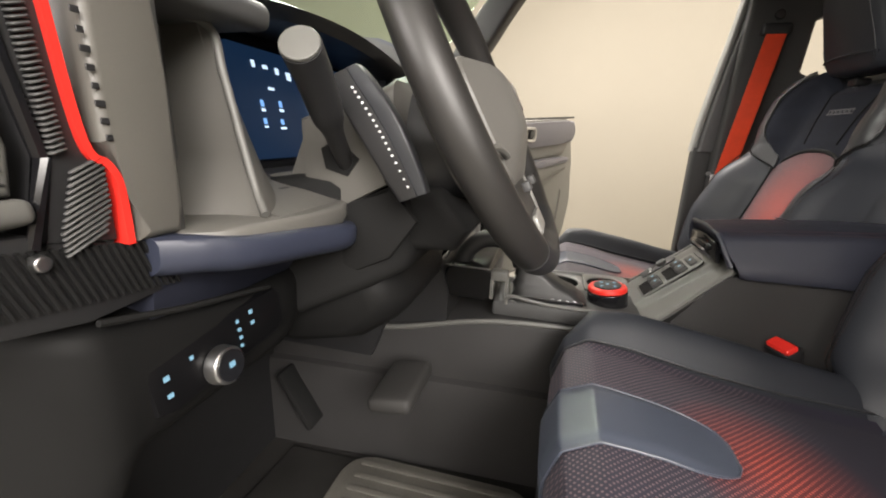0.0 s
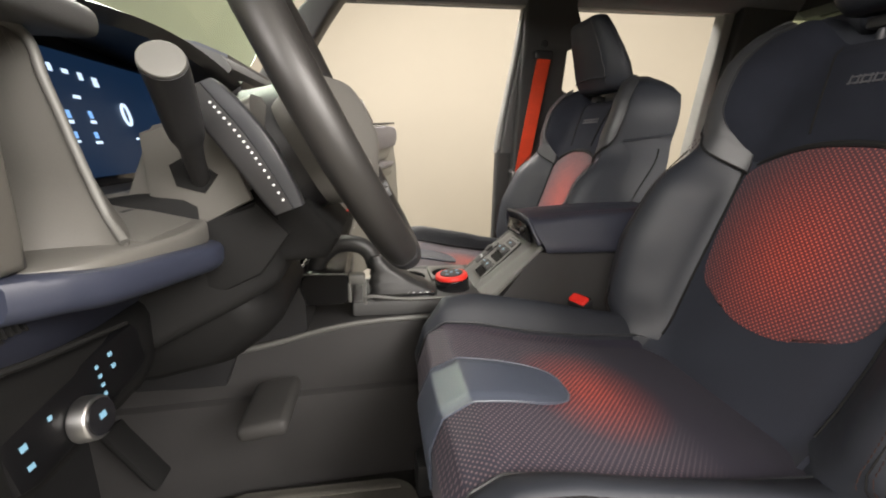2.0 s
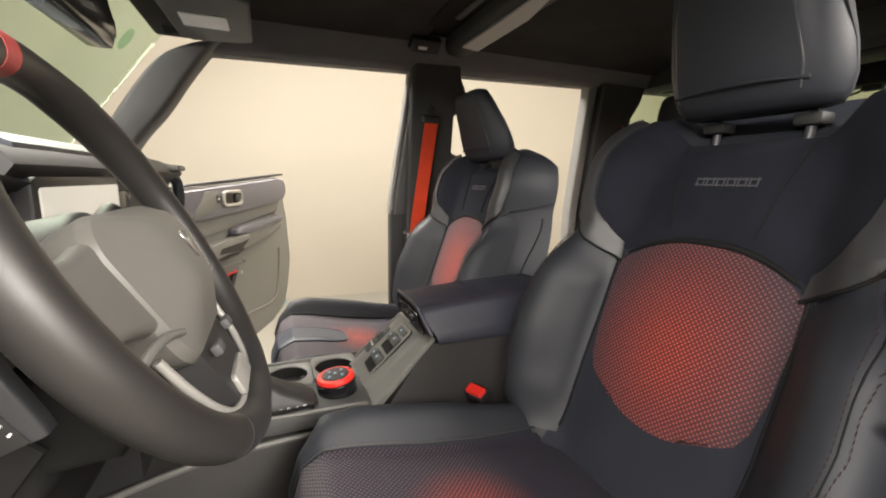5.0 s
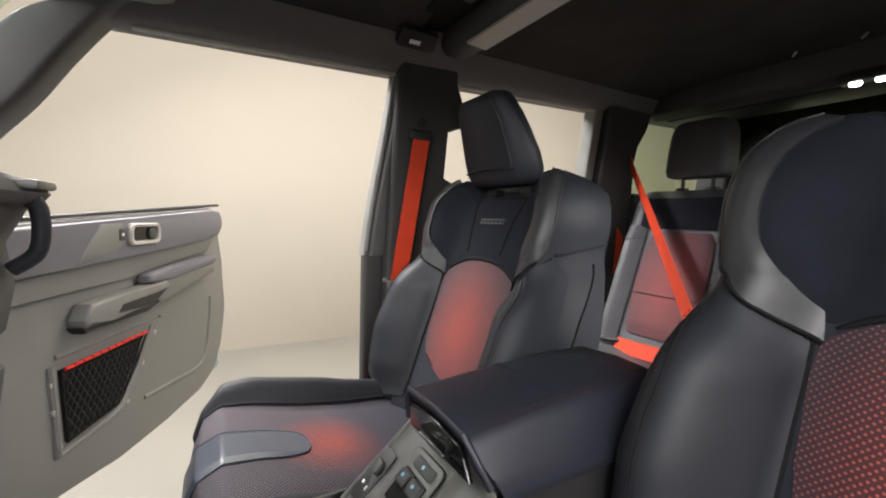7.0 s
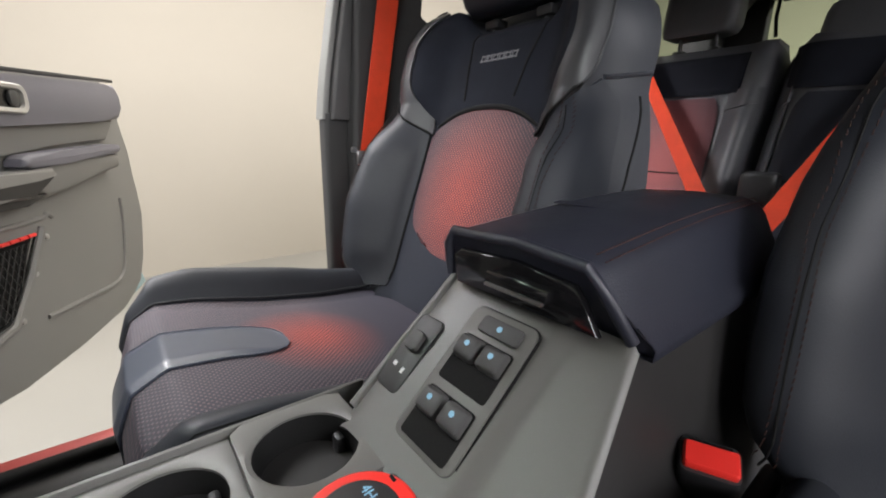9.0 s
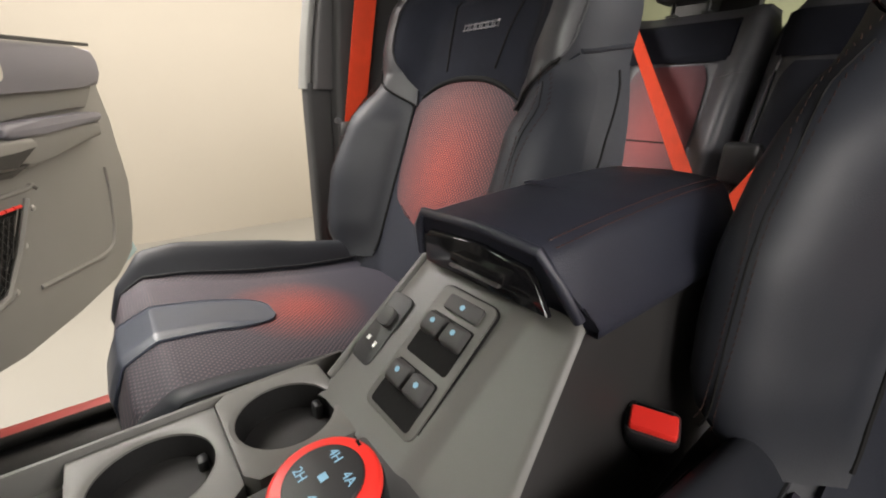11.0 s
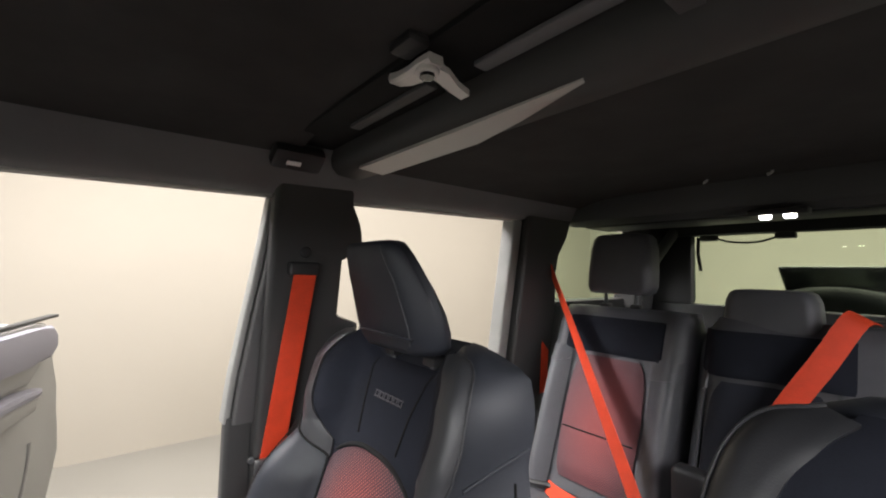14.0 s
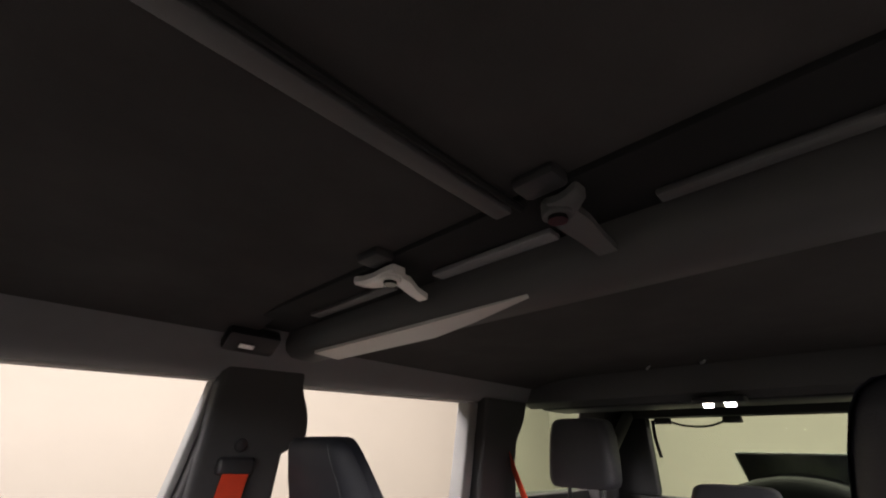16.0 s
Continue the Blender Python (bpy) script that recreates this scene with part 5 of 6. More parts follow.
for row, b0 in enumerate((0.013, -0.034)):
    # Flat black patch draws the shade of a deep well under the rockers.
    part("recess", prism(rrect(0.050, 0.040, 0.003, 3, 0.0, b0), 0.0028, 0.0036, "z", 0), "rubber", switches, "flat black patch painting a deep switch recess", MS)
    for s in (-1, 1):
        rk = part("rocker", loft([[(s * 0.0125 + a, b0 + b, z) for a, b in rrect(w, h, 0.003, 3)] for z, w, h, b1 in ((0.003, 0.022, 0.020, 0), (0.009, 0.021, 0.017, 0), (0.0105, 0.018, 0.013, 0))]), "soft", switches, "grey rocker switch", MS @ Matrix.Translation((0, 0.009, 0)))
        part("icon", cyl(0.0023, 0.0023, 0.0006, (s * 0.0125, b0 + 0.011, 0.0109), n=10), "icon", rk, "", MS)
MM = Matrix.Translation(slope(0.872, 0.46, 0.0045)) @ Matrix(((0, 0.735, -0.678, 0), (-1, 0, 0, 0), (0, 0.678, 0.735, 0), (0, 0, 0, 1)))
mirsw = thing("mirror_switch", slope(0.865, 0.45), "small dark mirror adjuster switch", "switch panel")
part("plate", prism(rrect(0.030, 0.070, 0.006, 4), 0, 0.002, "z", 0.001), "plastic", mirsw, "", MM)
part("pad", prism(rrect(0.017, 0.018, 0.005, 4, 0, 0.010), 0.002, 0.008, "z", 0.002), "soft", mirsw, "", MM)
part("icon", box((0.004, 0.004, 0.0006), (-0.006, -0.014, 0.0024), 0), "white", mirsw, "", MM)
part("icon", box((0.003, 0.005, 0.0006), (0.006, -0.016, 0.0024), 0), "white", mirsw, "", MM)

# armrest lid
lid = thing("armrest_lid", (0.32, C, 1.115), "black leather console armrest with a front latch", "armrest")
rows = []
for x in [0.150, 0.154, 0.162, 0.18, 0.24, 0.32, 0.40, 0.46, 0.485, 0.50, 0.506]:
    k = sstep(0.506, 0.46, x) * 0.75 + 0.25
    f = sstep(0.148, 0.175, x)
    zt = 1.172 + 0.017 * math.sin(min(1.0, (x - 0.15) / 0.27) * math.pi / 2)
    rows.append([(x + dx * (1 - f), y, 1.110 + (z - 1.110) * (k if x > 0.3 else 1)) for y, z, dx in [(0.088, 1.112, 0.035), (0.099, 1.122, 0.022), (0.100, zt - 0.018, 0.004), (0.094, zt - 0.004, 0), (0.082, zt, 0), (0.02, zt + 0.004, 0), (-0.028, zt + 0.002, 0), (-0.042, zt - 0.002, 0), (-0.050, zt - 0.012, 0.004), (-0.068, 1.134, 0.016), (-0.078, 1.120, 0.026), (-0.076, 1.110, 0.035)]])
part("lid", loft(rows), "lid_hide", lid, "", None, 55)
part("front_frame", tube([(0.1535, 0.096, 1.130), (0.1515, 0.099, 1.158), (0.1515, 0.092, 1.170), (0.151, 0.02, 1.174), (0.151, -0.040, 1.170), (0.156, -0.055, 1.150), (0.167, -0.067, 1.124)], 0.0045, 10), "lid_hide", lid)
part("front_face", prism([(0.084, 1.126), (0.089, 1.150), (0.080, 1.157), (0.02, 1.160), (-0.032, 1.156), (-0.041, 1.146), (-0.053, 1.126)], 0.149, 0.156, "x", 0.002), "gloss", lid, "gloss black front face")
latch = part("latch", box((0.012, 0.060, 0.010), (0.147, 0.012, 1.143), 0.002, rot=(0, 15, 0)), "gloss", lid, "black latch tab")
part("latch_edge", box((0.004, 0.056, 0.003), (0.1405, 0.012, 1.139), 0.001), "steel", latch)
for off in (-0.0375, -0.0445):
    st = bmesh.new()
    for k in range(60):
        x = 0.165 + k * 0.0052
        box((0.0036, 0.0010, 0.0008), (x, off, 1.1755 + 0.017 * math.sin(min(1.0, (x - 0.15) / 0.27) * math.pi / 2) - (0.0045 if off < -0.041 else 0.0008) - 0.028 * sstep(0.455, 0.51, x)), 0, 1, st)
    part("stitching", st, "thread_red", lid, "dark red stitch line", kind="stuff")
part("top_emboss", box((0.014, 0.075, 0.0010), (0.285, 0.045, 1.1866), 0.0004, 1, rot=(0, -3.2, 8)), "lid_hide", lid, "faint embossed bar")

# cup holders and deck
deck = part("deck", box((0.25, 0.004, 0.03), (-0.04, 0.1445, 1.008), 0.0015), "console", console, "satin grey deck edge")


def cup(cx, cy, x0, x1, y0, y1, z):
    r, n = 0.0385, 32
    circ = [(cx + r * math.cos(2 * math.pi * k / n), cy + r * math.sin(2 * math.pi * k / n)) for k in range(n)]
    out = []
    for k in range(n):
        dx, dy = math.cos(2 * math.pi * k / n), math.sin(2 * math.pi * k / n)
        t = min((x1 - cx) / dx if dx > 1e-6 else (x0 - cx) / dx if dx < -1e-6 else 9, (y1 - cy) / dy if dy > 1e-6 else (y0 - cy) / dy if dy < -1e-6 else 9)
        out.append((cx + dx * t, cy + dy * t))
    mid = [(cx + (a - cx) * 1.10, cy + (b - cy) * 1.10) for a, b in circ]
    part("cup_plate", loft([[(a, b, z - 0.030) for a, b in out], [(a, b, z - 0.001) for a, b in out], [(a, b, z) for a, b in mid], [(a, b, z - 0.002) for a, b in circ], [(a, b, z - 0.006) for a, b in circ]], cap=False), "console", console, "satin grey cup holder surround")
    inner = loft([[(a, b, z - 0.004) for a, b in circ], [(cx + (a - cx) * 0.86, cy + (b - cy) * 0.86, z - 0.075) for a, b in circ], [(cx, cy, z - 0.076)] * n], cap=False)
    bmesh.ops.remove_doubles(inner, verts=inner.verts, dist=1e-5)
    part("cup_well", inner, "rubber", console, "black cup well")
    part("cup_tab", box((0.008, 0.012, 0.03), (cx + 0.030, cy + 0.012, z - 0.03), 0.003), "plastic", console)


cup(0.010, 0.090, -0.034, 0.056, 0.036, 0.142, 1.024)
cup(-0.082, 0.092, -0.130, -0.0345, 0.036, 0.142, 1.018)
part("shift_deck", box((0.255, 0.112, 0.030), (-0.075, -0.027, 1.010), 0.006), "soft", console, "dark grey shifter deck")
part("deck_bezel", tube(smooth_path([(-0.178, -0.082, 1.020), (-0.170, -0.0835, 1.036), (-0.10, -0.0835, 1.028), (0.02, -0.083, 1.026), (0.048, -0.076, 1.018)], 6), 0.0035, 8), "console", console)
part("tray", loft([[(-0.250 + a, y, 1.0505 + b) for a, b in rrect(0.086 * k, 0.060 * k, 0.014, 5)] for y, k in ((-0.081, 0.94), (-0.078, 1.0), (0.118, 1.0), (0.121, 0.94))]), "panel_black", console, "black storage bin")
part("tray_rim", tube([(-0.292, -0.080, 1.0815), (-0.210, -0.080, 1.0805)], 0.0018, 6), "console", console, "pale rim of the bin")
part("tray_clip", box((0.031, 0.024, 0.019), (-0.193, -0.070, 1.069), 0.004, 3), "console", console, "pale grey clip")
for x in (-0.206, -0.179):
    part("clip_leg", box((0.007, 0.020, 0.040), (x, -0.071, 1.044), 0.002), "console", console, "", None)
for k in range(5):
    part("gate_mark", box((0.005, 0.005, 0.0008), (-0.128 + (0.018 if k else 0) + 0.0125 * k, -0.0765, 1.0385), 0), "white", console, "lit white gear mark")
part("gate_strip", box((0.11, 0.008, 0.008), (-0.10, -0.0765, 1.034), 0.002), "gloss", console)

shifter = thing("gear_lever", (-0.10, -0.035, 1.03), "black leather gear lever with a soft boot", "gear lever")
boot = []
for i, (z, x0, x1, w) in enumerate([(1.026, -0.170, -0.040, 0.078), (1.036, -0.170, -0.042, 0.078), (1.044, -0.166, -0.052, 0.070), (1.052, -0.170, -0.060, 0.066), (1.060, -0.165, -0.082, 0.060), (1.070, -0.169, -0.100, 0.054), (1.080, -0.165, -0.120, 0.048), (1.092, -0.169, -0.136, 0.040), (1.104, -0.168, -0.146, 0.032)]):
    boot.append([((x0 + x1) / 2 + a * (1 + 0.05 * math.sin(7 * b / w * 3 + i * 1.9)), -0.042 + b * (1 + 0.06 * math.sin(60 * a + i * 2.3)), z + 0.0025 * math.sin(40 * a + i)) for a, b in rrect(x1 - x0, w, min(0.020, w * 0.4, (x1 - x0) * 0.4), 6)])
part("boot", loft(boot), "boot", shifter, "creased leather boot")
part("grip", tube(smooth_path([(-0.158, -0.036, 1.082), (-0.166, -0.036, 1.106), (-0.182, -0.036, 1.122), (-0.208, -0.036, 1.128), (-0.236, -0.036, 1.123), (-0.260, -0.036, 1.102), (-0.272, -0.036, 1.074)], 6), 0.0165, 18), "boot", shifter, "black leather grip")

dial = thing("drive_mode_dial", (0.0, -0.01, 1.02), "round black drive mode dial with a red rim", "control dial")
MD = Matrix.Translation((0.004, -0.019, 0.996)) @ pose(0, 0, 0, 0, -6, 0)
part("base", cyl(0.036, 0.035, 0.034, (0, 0, 0.034), n=48, bevel=0.002), "gloss", dial, "", MD)
part("red_ring", cyl(0.0345, 0.0325, 0.009, (0, 0, 0.0555), n=48, bevel=0.0025), "red", dial, "red anodised ring", MD)
part("face", cyl(0.0245, 0.0235, 0.004, (0, 0, 0.0605), n=40, bevel=0.0012), "plastic", dial, "black dial face", MD)
part("pointer", box((0.002, 0.005, 0.0006), (0.028, 0.010, 0.0602), 0), "rubber", dial, "", MD)
MT = MD @ Matrix.Translation((0, 0, 0.0626)) @ Matrix(((0, 1, 0, 0), (-1, 0, 0, 0), (0, 0, 1, 0), (0, 0, 0, 1)))
for txt, a, b in (("4H", -0.009, 0.012), ("4A", 0.011, 0.011), ("2H", -0.011, -0.010), ("4L", 0.010, -0.011)):
    letters("mode_mark", txt, 0.0085, MT @ Matrix.Translation((a, b, 0)), "icon", dial, "pale lit lettering")
part("centre_icon", box((0.005, 0.005, 0.0005), (0, 0, 0.0627), 0), "icon", dial, "", MD)


def buckle(name, at, aim, label):
    """A belt buckle on its stalk, the red button on top."""
    b = thing(name, at, label, "belt buckle", "seat belt buckles")
    m = Matrix.Translation(at) @ Vector(aim).to_track_quat("Z", "Y").to_matrix().to_4x4() @ Matrix.Diagonal((0.86, 0.86, 0.9, 1))
    part("housing", loft([[(a, c, z) for a, c in rrect(w, d, 0.007, 4)] for z, w, d in [(-0.058, 0.030, 0.018), (-0.03, 0.044, 0.030), (-0.004, 0.049, 0.036), (0, 0.046, 0.033)]]), "plastic", b, "", m)
    part("button", loft([[(a, c, z) for a, c in rrect(w, d, 0.003, 3, 0, -0.002)] for z, w, d in [(-0.002, 0.042, 0.023), (0.006, 0.042, 0.023), (0.008, 0.039, 0.020)]]), "red", b, "bright red release button", m)
    part("slot", box((0.034, 0.004, 0.003), (0, 0.0125, 0.0008), 0.0005, 1), "gloss", b, "", m)
    part("stalk", box((0.022, 0.010, 0.13), (0, 0, -0.11), 0.003), "plastic", b, "", m)
    return b


buckle("seat_belt_buckle", (0.247, -0.100, 1.017), (-0.45, -0.20, 1), "black belt buckle with a red button beside the console")
buckle("seat_belt_buckle", (0.262, 0.175, 0.998), (0.25, 0.2, 1), "black belt buckle with a red button beside the console")

# pedals, mats
mat = thing("floor_mat", (-0.28, DY, 0.672), "worn charcoal rubber floor mat", "floor mat")
part("mat", prism([(-0.60, -0.57), (0.05, -0.55), (0.06, -0.20), (-0.10, -0.16), (-0.58, -0.17)], 0.671, 0.684, "z", 0.005), "carpet", mat)
part("raised_pad", prism(rrect(0.36, 0.22, 0.05, 6, -0.27, -0.27), 0.684, 0.692, "z", 0.004), "mat_pad", mat)
for k in range(7):
    part("mat_rib", box((0.30, 0.012, 0.004), (-0.27, -0.36 + k * 0.03, 0.6935), 0.0015), "mat_pad", mat)
mat2 = copy_thing(mat, pose(-0.28, 0.36, 0.672))
pedals = thing("pedals", (-0.52, -0.27, 0.70), "black rubber brake and accelerator pedals", "pedals")
part("brake_pad", box((0.070, 0.125, 0.026), (-0.320, -0.235, 0.920), 0.010, 3, rot=(0, -8, 0)), "pedal", pedals, "worn black rubber brake pad")
part("accelerator", box((0.014, 0.050, 0.13), (-0.56, -0.165, 0.80), 0.010, rot=(0, -30, 0)), "rubber", pedals)


# ---- passenger's front door, swung out ----
MDR = Matrix(((0.912, 0.41, 0, -0.255), (-0.41, 0.912, 0, 1.254), (0, 0, 1, 0), (0, 0, 0, 1)))
door = thing("passenger_door", (-0.30, 1.2, 0.66), "grey car door standing wide with net pocket", "car door")
OUT = [(-0.60, 0.74), (-0.60, 1.346), (-0.32, 1.361), (0.10, 1.388), (0.44, 1.411), (0.490, 1.408), (0.517, 1.366), (0.533, 1.26), (0.547, 1.176), (0.578, 1.10), (0.590, 1.04), (0.589, 0.95), (0.585, 0.89), (0.553, 0.79), (0.50, 0.705), (0.43, 0.672), (0.343, 0.655), (0.10, 0.645), (-0.145, 0.65), (-0.50, 0.69)]


def dprism(outline, lo, hi, bevel=0.004, seg=2):
    return prism(outline, lo, hi, "x", bevel, seg)


def ring_plate(outer, inner, lo, hi):
    """A frame between two outlines of equal count, its inner edge falling back."""
    n = len(outer)
    bm = bmesh.new()
    loops = [[bm.verts.new((x, a, z)) for a, z in o] for x, o in ((lo, outer), (hi - 0.004, outer), (hi, [(a * 0.75 + b * 0.25, c * 0.75 + d * 0.25) for (a, c), (b, d) in zip(outer, inner)]), (hi - 0.002, [(a * 0.15 + b * 0.85, c * 0.15 + d * 0.85) for (a, c), (b, d) in zip(outer, inner)]), (lo + 0.002, inner))]
    for p, q in zip(loops, loops[1:]):
        for k in range(n):
            bm.faces.new((p[k], p[(k + 1) % n], q[(k + 1) % n], q[k]))
    bmesh.ops.recalc_face_normals(bm, faces=bm.faces[:])
    return bm


part("trim_panel", dprism(OUT, -0.050, 0.0, 0.014, 4), "doortrim", door, "grey moulded trim panel", MDR)
part("door_edge", dprism([(a + (0.014 if a > 0.48 and z < 1.38 else 0.0), z) for a, z in OUT], -0.085, -0.051, 0.010, 3), "jamb", door, "pale grey door shut face", MDR)
SKIN = [(a + 0.006, z - 0.004) for a, z in OUT[:12]] + [(0.640, 0.870), (0.682, 0.745), (0.742, 0.622), (0.60, 0.612), (0.40, 0.616), (0.10, 0.612), (-0.145, 0.616), (-0.50, 0.656)]
part("outer_skin", dprism(SKIN, -0.16, -0.087, 0.012, 3), "paint", door, "pale blue painted door skin", MDR)
part("edge_seal", tube([(-0.046, a + 0.006, z) for a, z in OUT[6:15]], 0.007, 8), "seal", door, "", MDR)
part("belt_strip", box((0.030, 1.17, 0.010), (-0.026, -0.015, 1.389), 0.003, rot=(3.6, 0, 0)), "plastic", door, "dark window weatherstrip", MDR)
part("upper_pad", dprism([(-0.60, 1.228), (-0.284, 1.249), (-0.02, 1.261), (0.361, 1.285), (0.470, 1.296), (0.500, 1.330), (0.497, 1.372), (0.470, 1.402), (0.40, 1.400), (0.0, 1.374), (-0.32, 1.354), (-0.60, 1.340)], 0.0, 0.034, 0.020, 5), "doorpad", door, "padded slate upper panel", MDR)
part("sail_facet", dprism([(-0.326, 1.255), (-0.305, 1.282), (-0.246, 1.352), (-0.163, 1.354), (-0.150, 1.30), (-0.20, 1.270)], 0.030, 0.038, 0.003, 2), "doortrim", door, "grey facet before the handle", MDR)
bez = part("handle_bezel", ring_plate(rrect(0.152, 0.066, 0.022, 6, -0.064, 1.321), rrect(0.118, 0.040, 0.014, 6, -0.062, 1.321), 0.030, 0.046), "pale_silver", door, "satin silver handle surround", MDR)
part("handle_recess", dprism(rrect(0.122, 0.046, 0.014, 5, -0.062, 1.321), 0.034, 0.036, 0.0), "gloss", bez, "dark handle recess", MDR)
part("handle_lever", dprism(rrect(0.030, 0.036, 0.010, 5, -0.028, 1.321), 0.036, 0.043, 0.003), "soft", bez, "bright inner lever", MDR)
part("lock_button", dprism(rrect(0.026, 0.034, 0.006, 4, -0.165, 1.322), 0.034, 0.040, 0.002), "soft", door, "grey lock button", MDR)
part("lock_icon", box((0.001, 0.010, 0.008), (0.0405, -0.165, 1.322), 0), "white", door, "", MDR)
part("mid_facet", dprism([(-0.60, 1.172), (-0.10, 1.190), (0.10, 1.212), (0.395, 1.226), (0.460, 1.290), (0.361, 1.282), (-0.02, 1.258), (-0.284, 1.246), (-0.60, 1.226)], 0.0, 0.014, 0.008, 3), "doortrim", door, "", MDR)
part("armrest_strip", dprism([(-0.056, 1.168), (-0.03, 1.160), (0.10, 1.168), (0.380, 1.184), (0.408, 1.192), (0.404, 1.212), (0.360, 1.214), (0.10, 1.203), (-0.03, 1.196), (-0.052, 1.186)], 0.0, 0.050, 0.013, 4), "doorpad", door, "slate armrest pad", MDR)
part("armrest_body", dprism([(-0.09, 1.128), (0.02, 1.086), (0.12, 1.106), (0.40, 1.140), (0.410, 1.186), (0.10, 1.170), (-0.05, 1.164)], 0.0, 0.040, 0.016, 4), "doortrim", door, "", MDR)
pull = [(-0.328, 1.112), (-0.305, 1.150), (-0.14, 1.156), (0.03, 1.162), (0.046, 1.142), (-0.059, 1.094), (-0.24, 1.105), (-0.322, 1.092)]
part("pull_cup", dprism(pull, 0.0, 0.056, 0.012, 4), "doortrim", door, "grey pull handle", MDR)
# Flat dark plates draw the shade inside and under the pull.
part("pull_hollow_shade", dprism([(-0.215, 1.108), (-0.06, 1.100), (0.022, 1.140), (-0.04, 1.134), (-0.195, 1.128)], 0.055, 0.0575, 0.0), "plastic", door, "flat dark plate painting the hand hollow's shade", MDR)
part("pull_shadow_lip", dprism([(-0.330, 1.094), (-0.315, 1.076), (-0.24, 1.088), (-0.06, 1.076), (0.02, 1.100), (-0.06, 1.100), (-0.24, 1.110)], 0.0, 0.044, 0.008), "plastic", door, "", MDR)
NET = [(-0.352, 0.995), (-0.013, 1.000), (-0.065, 0.925), (-0.140, 0.835), (-0.160, 0.822), (-0.339, 0.808)]
part("pocket_back", dprism(NET, -0.004, 0.002, 0.0), "rubber", door, "", MDR)
net = part("net", tube([(0.008, a, z) for a, z in NET + NET[:1]], 0.004, 6), "rubber", door, "black elastic storage net", MDR)
cords = bmesh.new()
for i in range(22):
    a0 = -0.42 + i * 0.0205
    for s in (1, -1):
        pts = []
        for k in range(13):
            z = 0.815 + k * 0.0155
            a = a0 + s * (z - 0.905) * 0.60
            lo = table(a, [(-0.352, 0.99), (-0.339, 0.812), (-0.150, 0.828), (-0.013, 1.0)])
            if lo < z < 0.996 and -0.347 < a < -0.018:
                pts.append((0.007 + 0.006 * math.sin(math.pi * (a + 0.352) / 0.34), a, z))
        if len(pts) > 1:
            tube(pts, 0.0020, 4, cords)
part("net_cords", cords, "plastic", net, "knotted black cords", MDR, kind="stuff")
for k in range(11):
    a = -0.346 + k * 0.0300
    part("cord_piece", tube([(0.013, a, 0.997 + 0.015 * (a + 0.352)), (0.014, a + 0.024, 0.997 + 0.015 * (a + 0.376))], 0.0045, 8), "red", net, "red elastic cord", MDR)
frame_pts = [(-0.375, 1.012), (-0.362, 0.785), (-0.20, 0.795), (-0.135, 0.805), (-0.055, 0.895), (0.012, 0.990), (0.025, 1.010)]
part("pocket_frame", tube([(0.002, a, z) for a, z in frame_pts], 0.010, 8), "doortrim", door, "", MDR)
for a, z in [(0.031, 0.985), (-0.037, 0.905), (-0.113, 0.810), (-0.379, 0.969), (-0.374, 0.898), (-0.360, 0.806)]:
    part("rivet", cyl(0.009, 0.007, 0.008, (0.005, a, z), (0, 90, 0), 16, 0.002), "steel", door, "bright rivet", MDR)
part("lower_crease", tube(smooth_path([(0.0, -0.023, 0.782), (0.0, 0.15, 0.768), (0.0, 0.318, 0.758), (0.0, 0.39, 0.795), (0.0, 0.432, 0.933), (0.0, 0.440, 1.03)], 6), 0.007, 8), "doortrim", door, "", MDR)
part("pocket_lip", tube(smooth_path([(0.0, -0.36, 1.030), (0.0, 0.0, 1.032), (0.0, 0.055, 1.040), (0.0, 0.075, 1.030)], 6), 0.007, 8), "doortrim", door, "", MDR)
part("striker_plate", box((0.05, 0.012, 0.09), (-0.068, 0.603, 0.98), 0.003), "steel", door, "", MDR)
part("check_arm", box((0.012, 0.12, 0.02), (-0.06, -0.64, 1.05), 0.003), "steel", door, "", MDR)
part("hinge", box((0.05, 0.06, 0.07), (-0.10, -0.615, 0.95), 0.006), "paint", door, "", MDR)
part("hinge", box((0.05, 0.06, 0.07), (-0.10, -0.615, 1.25), 0.006), "paint", door, "", MDR)


# ---- rear seats ----
def rx(z):
    return 1.128 + (z - 1.0) * 0.36


def rear_pt(y, z, y0, y1, lift=0.0):
    """Face of a rear seat back between two edges, with shallow bolsters."""
    u = min(1.0, abs(2 * (y - y0) / (y1 - y0) - 1))
    x = rx(z) - 0.028 * sstep(0.55, 0.82, u) + 0.05 * sstep(0.84, 1.0, u) ** 1.6 + 0.03 * sstep(1.47, 1.515, z) ** 2
    return Vector((x - lift, y, z))


